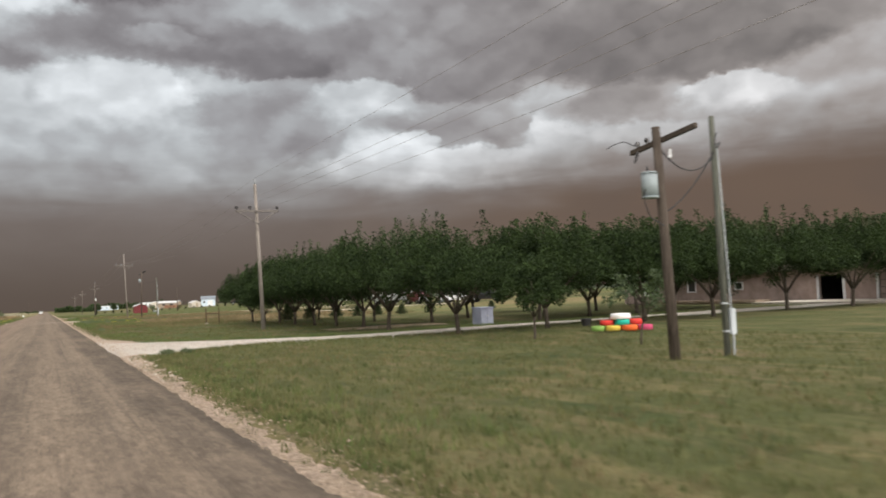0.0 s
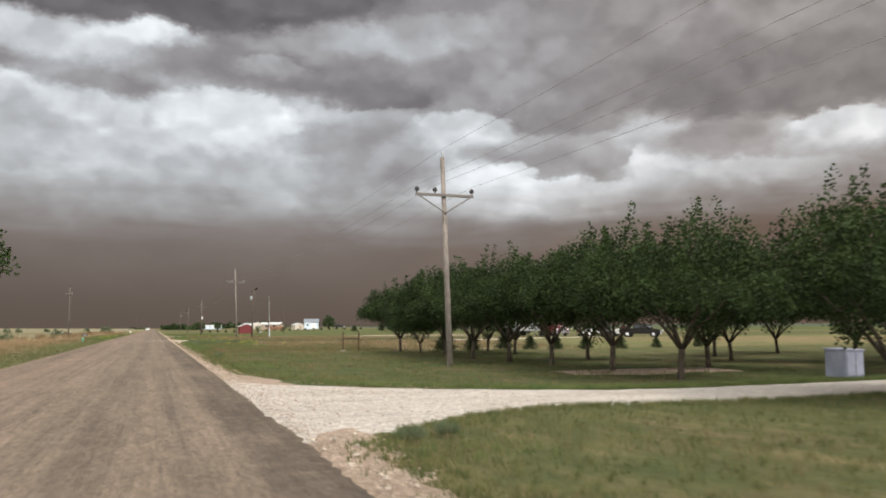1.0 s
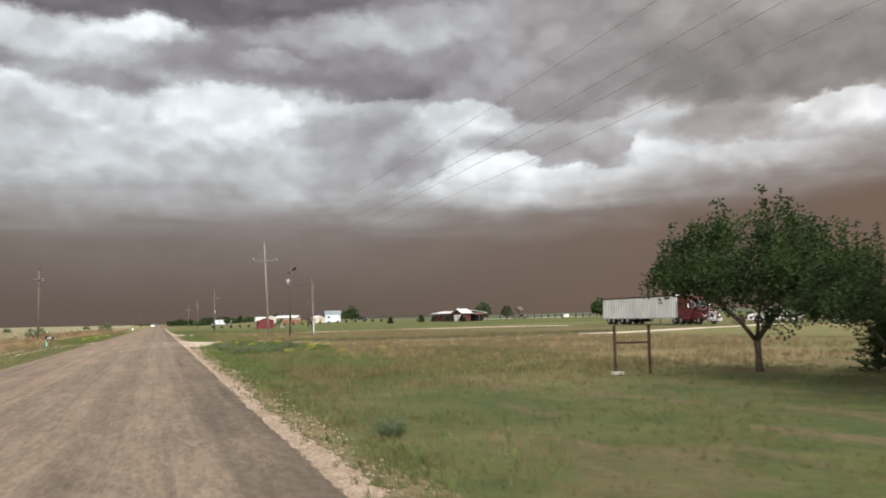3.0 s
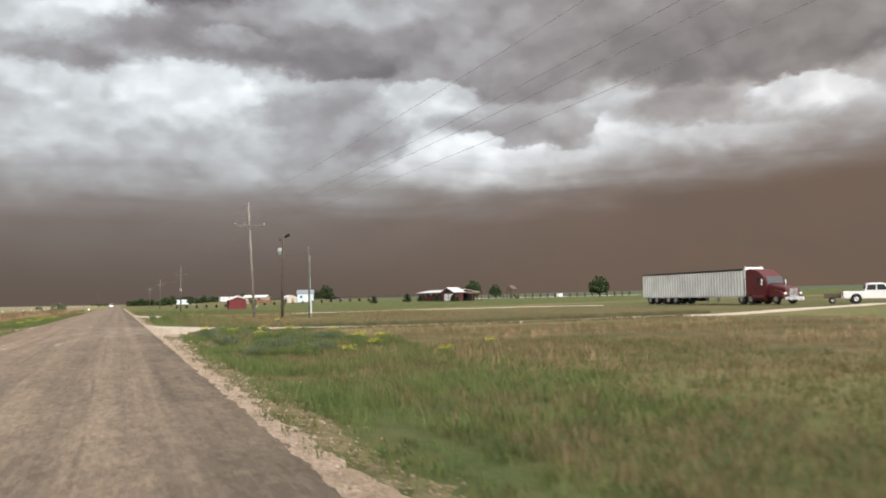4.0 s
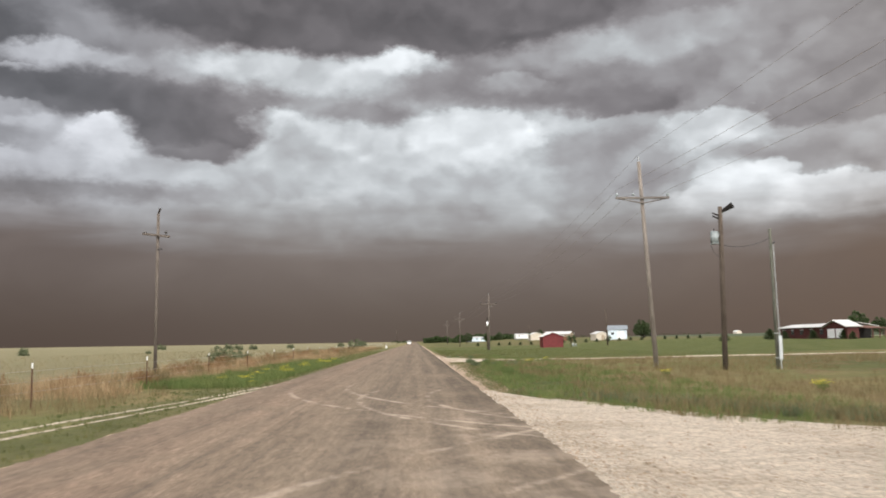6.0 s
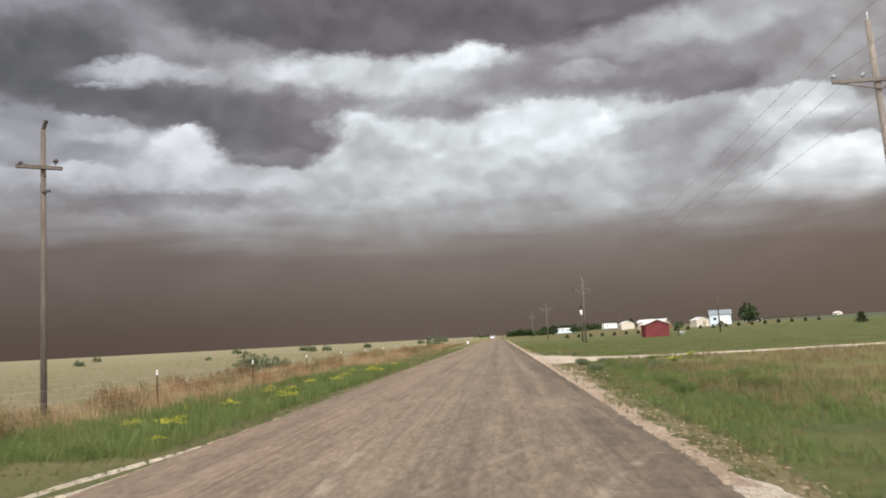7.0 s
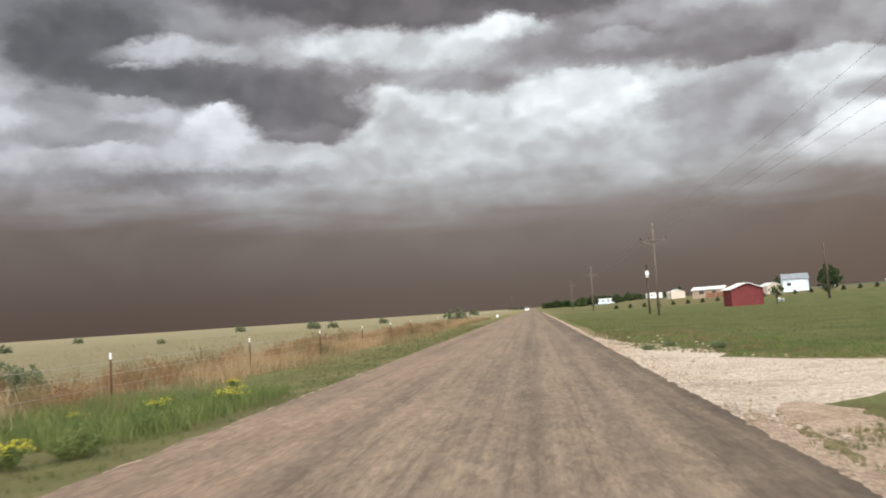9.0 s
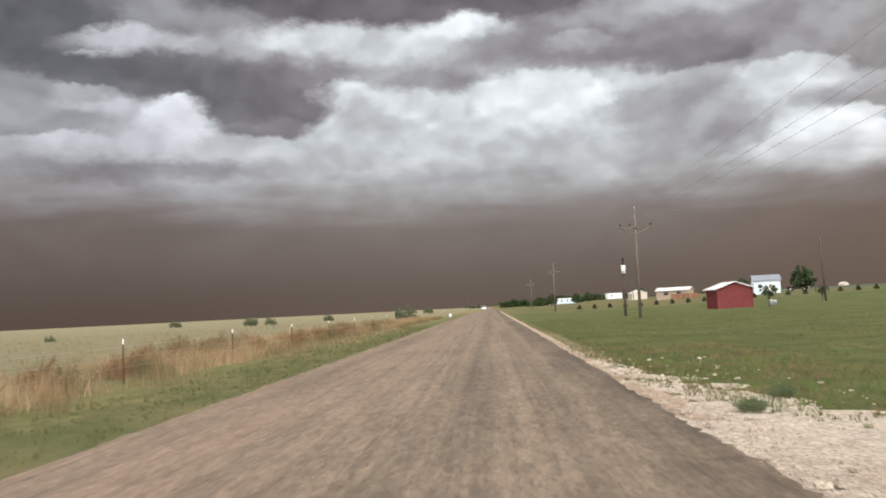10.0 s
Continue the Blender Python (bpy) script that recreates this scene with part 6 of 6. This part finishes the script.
blades("edge_grass", "taller green grass hanging over the edge of the driveway", M_GREENW, 2600, lip(4.5, 34, lambda x: 38.7 - 0.01 * x + flare(x, 11.0, 7.5), 1), tall(0.06, 0.17), 0.006, 0.9, 8, 21)
blades("edge_grass", "dry grass along the edge of the driveway", M_GRASS, 1800, lip(4.0, 30, lambda x: 34.3 + 0.045 * max(0, x - 10) - flare(x, 8.0, 6.0), -1), tall(0.05, 0.14), 0.006, 0.9, 8, 22)
blades("edge_grass", "dry grass along the edge of the field driveway", M_DRYG, 2200, lip(4.0, 34, lambda x: 122.8 - bend(x) - flare(x, 6.0, 4.5), -1), tall(0.06, 0.22), 0.006, 0.9, 8, 23)
blades("edge_grass", "short grass along the edge of the wide driveway", M_GREENW, 2200, lip(5.0, 40, lambda x: 185.2 + 0.045 * x - swing(x) + flare(x, 10.0, 11.5), 1), tall(0.04, 0.14), 0.006, 0.9, 8, 24)


def weed_bush(seed, mat, label):
    """A low leafy roadside weed: a dome of bent stems with leaves."""
    rng = random.Random(seed)
    t = thing("weed_bush", label, "bush", None, "roadside weeds")
    bm, out = NB(), ([], [])
    for k in range(54):
        a = rng.uniform(0, math.tau)
        far = 0.66 * math.sqrt(rng.random())
        tip = Vector((math.cos(a) * far, math.sin(a) * far, (0.5 - 0.55 * far * far) * rng.uniform(0.55, 1.15)))
        foot = Vector((tip.x * 0.55, tip.y * 0.55, -0.04))
        hose(bm, [foot, foot.lerp(tip, 0.55) + Vector((0, 0, 0.03)), tip], [0.010, 0.008, 0.003], 5)
        for s in range(56):
            q = rng.random() ** 0.55
            c = foot.lerp(tip, q) + Vector((rng.gauss(0, 0.055), rng.gauss(0, 0.055), rng.gauss(0.01, 0.035)))
            leaf_card(out, c, Vector((rng.gauss(0, 0.8), rng.gauss(0, 0.8), rng.gauss(0.8, 0.5))).normalized(), rng.uniform(0.03, 0.065), rng)
    part("stem", bm, M_GREENW, t)
    sides_of(out[0], out[1], "foliage", mat, t)
    return t


def flower_clump(seed, label):
    """Green stems topped by a cloud of small yellow heads."""
    rng = random.Random(seed)
    t = thing("wildflower", label, "wildflower", None, "yellow wildflowers")
    bm, out, heads = NB(), ([], []), ([], [])
    for k in range(18):
        a = rng.uniform(0, math.tau)
        far = rng.uniform(0.05, 0.55)
        tip = Vector((math.cos(a) * far, math.sin(a) * far, rng.uniform(0.26, 0.44)))
        hose(bm, [(0, 0, -0.05), tip * 0.6, tip], [0.008, 0.006, 0.004], 5)
        for s in range(12):
            leaf_card(out, tip * rng.uniform(0.2, 0.85) + Vector((rng.gauss(0, 0.04), rng.gauss(0, 0.04), 0)), Vector((rng.gauss(0, 1), rng.gauss(0, 1), 0.4)).normalized(), 0.09, rng)
        for s in range(10):
            c = tip + Vector((rng.gauss(0, 0.065), rng.gauss(0, 0.065), rng.gauss(0.01, 0.03)))
            leaf_card(heads, c, Vector((rng.gauss(0, 1), rng.gauss(0, 1), 0.5)).normalized(), 0.045, rng)
    part("stem", bm, M_GREENW, t)
    sides_of(out[0], out[1], "foliage", M_GREENW, t)
    sides_of(heads[0], heads[1], "blossom", M_YELLOW, t)
    return t


def drift(n, x0, x1, y0, y1, lo, hi, rng):
    """Spots for n low plants in a stretch of verge, drawn together in patches."""
    out = []
    while len(out) < n:
        x, y = x0 + (x1 - x0) * rng.random() ** 1.3, rng.uniform(y0, y1)
        if not on_drive(x, y) and noise.noise((x * 0.5, y * 0.35, 8.0)) > rng.uniform(-0.35, 0.25):
            out.append((x, y, rng.uniform(0, 360), rng.uniform(lo, hi)))
    return out


WRNG = random.Random(61)
W1 = weed_bush(1, M_GREYW, "low grey-green weed at the edge of the verge")
plant(W1, [*drift(26, 4.3, 8.5, 100, 120, 0.4, 0.85, WRNG), (3.9, 29.9, 0, 0.40), (4.6, 30.4, 60, 0.36), (3.9, 68.0, 60, 0.45), *drift(8, 3.9, 7.0, 165, 181, 0.35, 0.65, WRNG), (3.4, 195.1, 0, 0.34), (4.3, 196.6, 30, 0.36), (5.4, 194.2, 90, 0.42), (-7.6, 185.5, 0, 0.5)])
W2 = weed_bush(2, M_GREENW, "dark green leafy weed beside the road")
plant(W2, [*drift(34, 4.8, 10.0, 98, 121, 0.4, 0.85, WRNG), *drift(10, 4.4, 8.0, 150, 181, 0.4, 0.7, WRNG), (-6.6, 182.0, 10, 0.5), (-7.2, 177.0, 90, 0.6)])
RNG = random.Random(52)
def grass_clump(seed, mat, label):
    """A loose clump of dead stems with drooping seed heads."""
    rng = random.Random(seed)
    t = thing("grass_clump", label, "grass clump", None, "dry weeds along the fence")
    stalks = ([], [])
    for k in range(150):
        a, far = rng.uniform(0, math.tau), 0.5 * math.sqrt(rng.random())
        foot = Vector((math.cos(a) * far, math.sin(a) * far, -0.04))
        tall_by = rng.uniform(0.3, 0.8) * (1.1 - far)
        bend = Vector((rng.gauss(0.06, 0.12), rng.gauss(0, 0.12), 0))
        mid, tip = foot + bend * 0.4 + Vector((0, 0, tall_by * 0.6)), foot + bend + Vector((0, 0, tall_by))
        w = Vector((math.cos(a + 1.3), math.sin(a + 1.3), 0)) * 0.006
        n = len(stalks[0])
        stalks[0].extend((foot - w, foot + w, mid + w, mid - w, tip))
        stalks[1].extend(((n, n + 1, n + 2, n + 3), (n + 3, n + 2, n + 4)))
        for j in range(3):
            leaf_card(stalks, tip - Vector((0, 0, 0.05 * j)), (bend + Vector((rng.gauss(0, 0.2), rng.gauss(0, 0.2), 0.3))).normalized(), 0.05, rng)
    tagged(sides_of(stalks[0], stalks[1], "tuft", mat, t), kind="stuff")
    return t


RUSTY = grass_clump(4, M_RUSTWEED, "dry rust-brown weed clump along the prairie fence")
plant(RUSTY, [(-10.2 - 4.5 * RNG.random() ** 1.3, 128.0 + 2.35 * k + RNG.uniform(-2, 2), RNG.uniform(0, 360), RNG.uniform(0.7, 1.3)) for k in range(62)])
BROWN = grass_clump(5, M_DRYG, "dead tan weed clump along the prairie fence")
plant(BROWN, [(-9.8 - 5.0 * RNG.random() ** 1.3, 130.0 + 3.2 * k + RNG.uniform(-2, 2), RNG.uniform(0, 360), RNG.uniform(0.7, 1.4)) for k in range(44)])
LUSH = weed_bush(6, M_GREENW, "lush green weed on the prairie verge")
plant(LUSH, [(-6.2 - 3.0 * RNG.random(), 147.0 + 1.05 * k + RNG.uniform(-1, 1), RNG.uniform(0, 360), RNG.uniform(0.35, 0.62)) for k in range(36)])
FLOWERS = flower_clump(3, "clump of bright yellow wildflowers in the verge")
plant(FLOWERS, [(6.6, 113.6, 0, 0.68), (9.6, 107.5, 40, 0.75), (10.2, 106.6, 90, 0.75), (8.6, 102.0, 0, 0.68), (7.0, 99.4, 60, 0.61), (9.4, 97.6, 10, 0.61), (12.5, 101.5, 0, 0.54), (10.8, 117.0, 30, 0.68), (9.0, 118.8, 70, 0.75), (5.9, 117.3, 100, 0.75), (4.8, 119.2, 0, 0.82), (8.0, 121.0, 0, 0.68), (12.0, 139.5, 0, 0.68), (10.6, 150.0, 50, 0.61), (8.0, 172.5, 0, 0.68), (10.0, 178.0, 20, 0.61),
               *[(-5.9 - 2.9 * (k * 0.618 % 1.0), 148.0 + 2.1 * k + 1.6 * math.sin(k * 2.4), 47 * k, 0.42 + 0.4 * (k * 0.382 % 1.0)) for k in range(20)]])


def stones():
    """Pale rocks and clods lying on the bare dirt by the mouths of the drives."""
    rng = random.Random(19)
    verts, faces = [], []
    for k in range(1500):
        lo, hi, reach = rng.choice(((188.0, 206.0, 3.0), (188.0, 206.0, 3.0), (160.0, 182.0, 1.8), (104.0, 121.0, 1.6), (42.0, 56.0, 1.0), (18.0, 32.0, 0.8)))
        y = rng.uniform(lo, hi)
        x = 2.45 + reach * rng.random() ** 2.4
        s = 0.012 + 0.05 * rng.random() ** 5
        z = land(x, y) - 0.02
        n, turn = len(verts), rng.uniform(0, 3)
        for ring, up in ((1.0, 0.0), (0.9, 0.55)):
            for t in range(5):
                r = s * ring * rng.uniform(0.75, 1.25)
                verts.append((x + r * math.cos(turn + t * 1.257), y + 0.8 * r * math.sin(turn + t * 1.257), z + s * (up + 0.3) * rng.uniform(0.8, 1.2)))
        verts.append((x, y, z + s * 1.05))
        for t in range(5):
            faces += [(n + t, n + (t + 1) % 5, n + 5 + (t + 1) % 5, n + 5 + t), (n + 5 + t, n + 5 + (t + 1) % 5, n + 10)]
    tagged(sides_of(verts, faces, "stones", M_CALICHE), "pale rocks and clods lying on bare dirt beside the road", "stones", kind="stuff")


stones()
blades("verge_grass", "patches of green grass over the stony dirt", M_GREENW, 2600, field(3.6, 9.0, 187, 207, 1.0, 0.5, 0.45, 5.0), tall(0.05, 0.15), 0.006, 0.9, 8, 31)
blades("dry_grass", "dead straw over the stony dirt", M_DRYG, 3000, field(2.9, 7.5, 186, 212, 1.0, 0.5, 0.6, 11.0), tall(0.04, 0.12), 0.006, 0.9, 8, 32)


def gravel_scatter():
    """Loose stones along the shoulder and on the mouths of the drives."""
    rng = random.Random(9)
    verts, faces = [], []
    for k in range(22000):
        if k % 3:
            x, y = R_EDGE + abs(rng.gauss(0.3, 0.38)), rng.uniform(0, 215)
        else:
            d = rng.choice((36.0, 124.5, 184.0))
            x, y = rng.uniform(2.4, 9.0), d + rng.gauss(2, 4)
            if not on_drive(x, y):
                continue
        s = rng.uniform(0.005, 0.02) * (1.0 + 1.4 * rng.random() ** 6)
        z = land(x, y) + 0.01
        n = len(verts)
        a = rng.uniform(0, 3)
        for t in range(3):
            verts.append((x + s * math.cos(a + t * 2.1), y + s * math.sin(a + t * 2.1), z))
        verts.append((x, y, z + s * 0.8))
        faces += [(n, n + 1, n + 3), (n + 1, n + 2, n + 3), (n + 2, n, n + 3)]
    tagged(sides_of(verts, faces, "loose_gravel", M_SHOULDER), "loose pale stones scattered on the shoulder", "gravel", kind="stuff")


gravel_scatter()
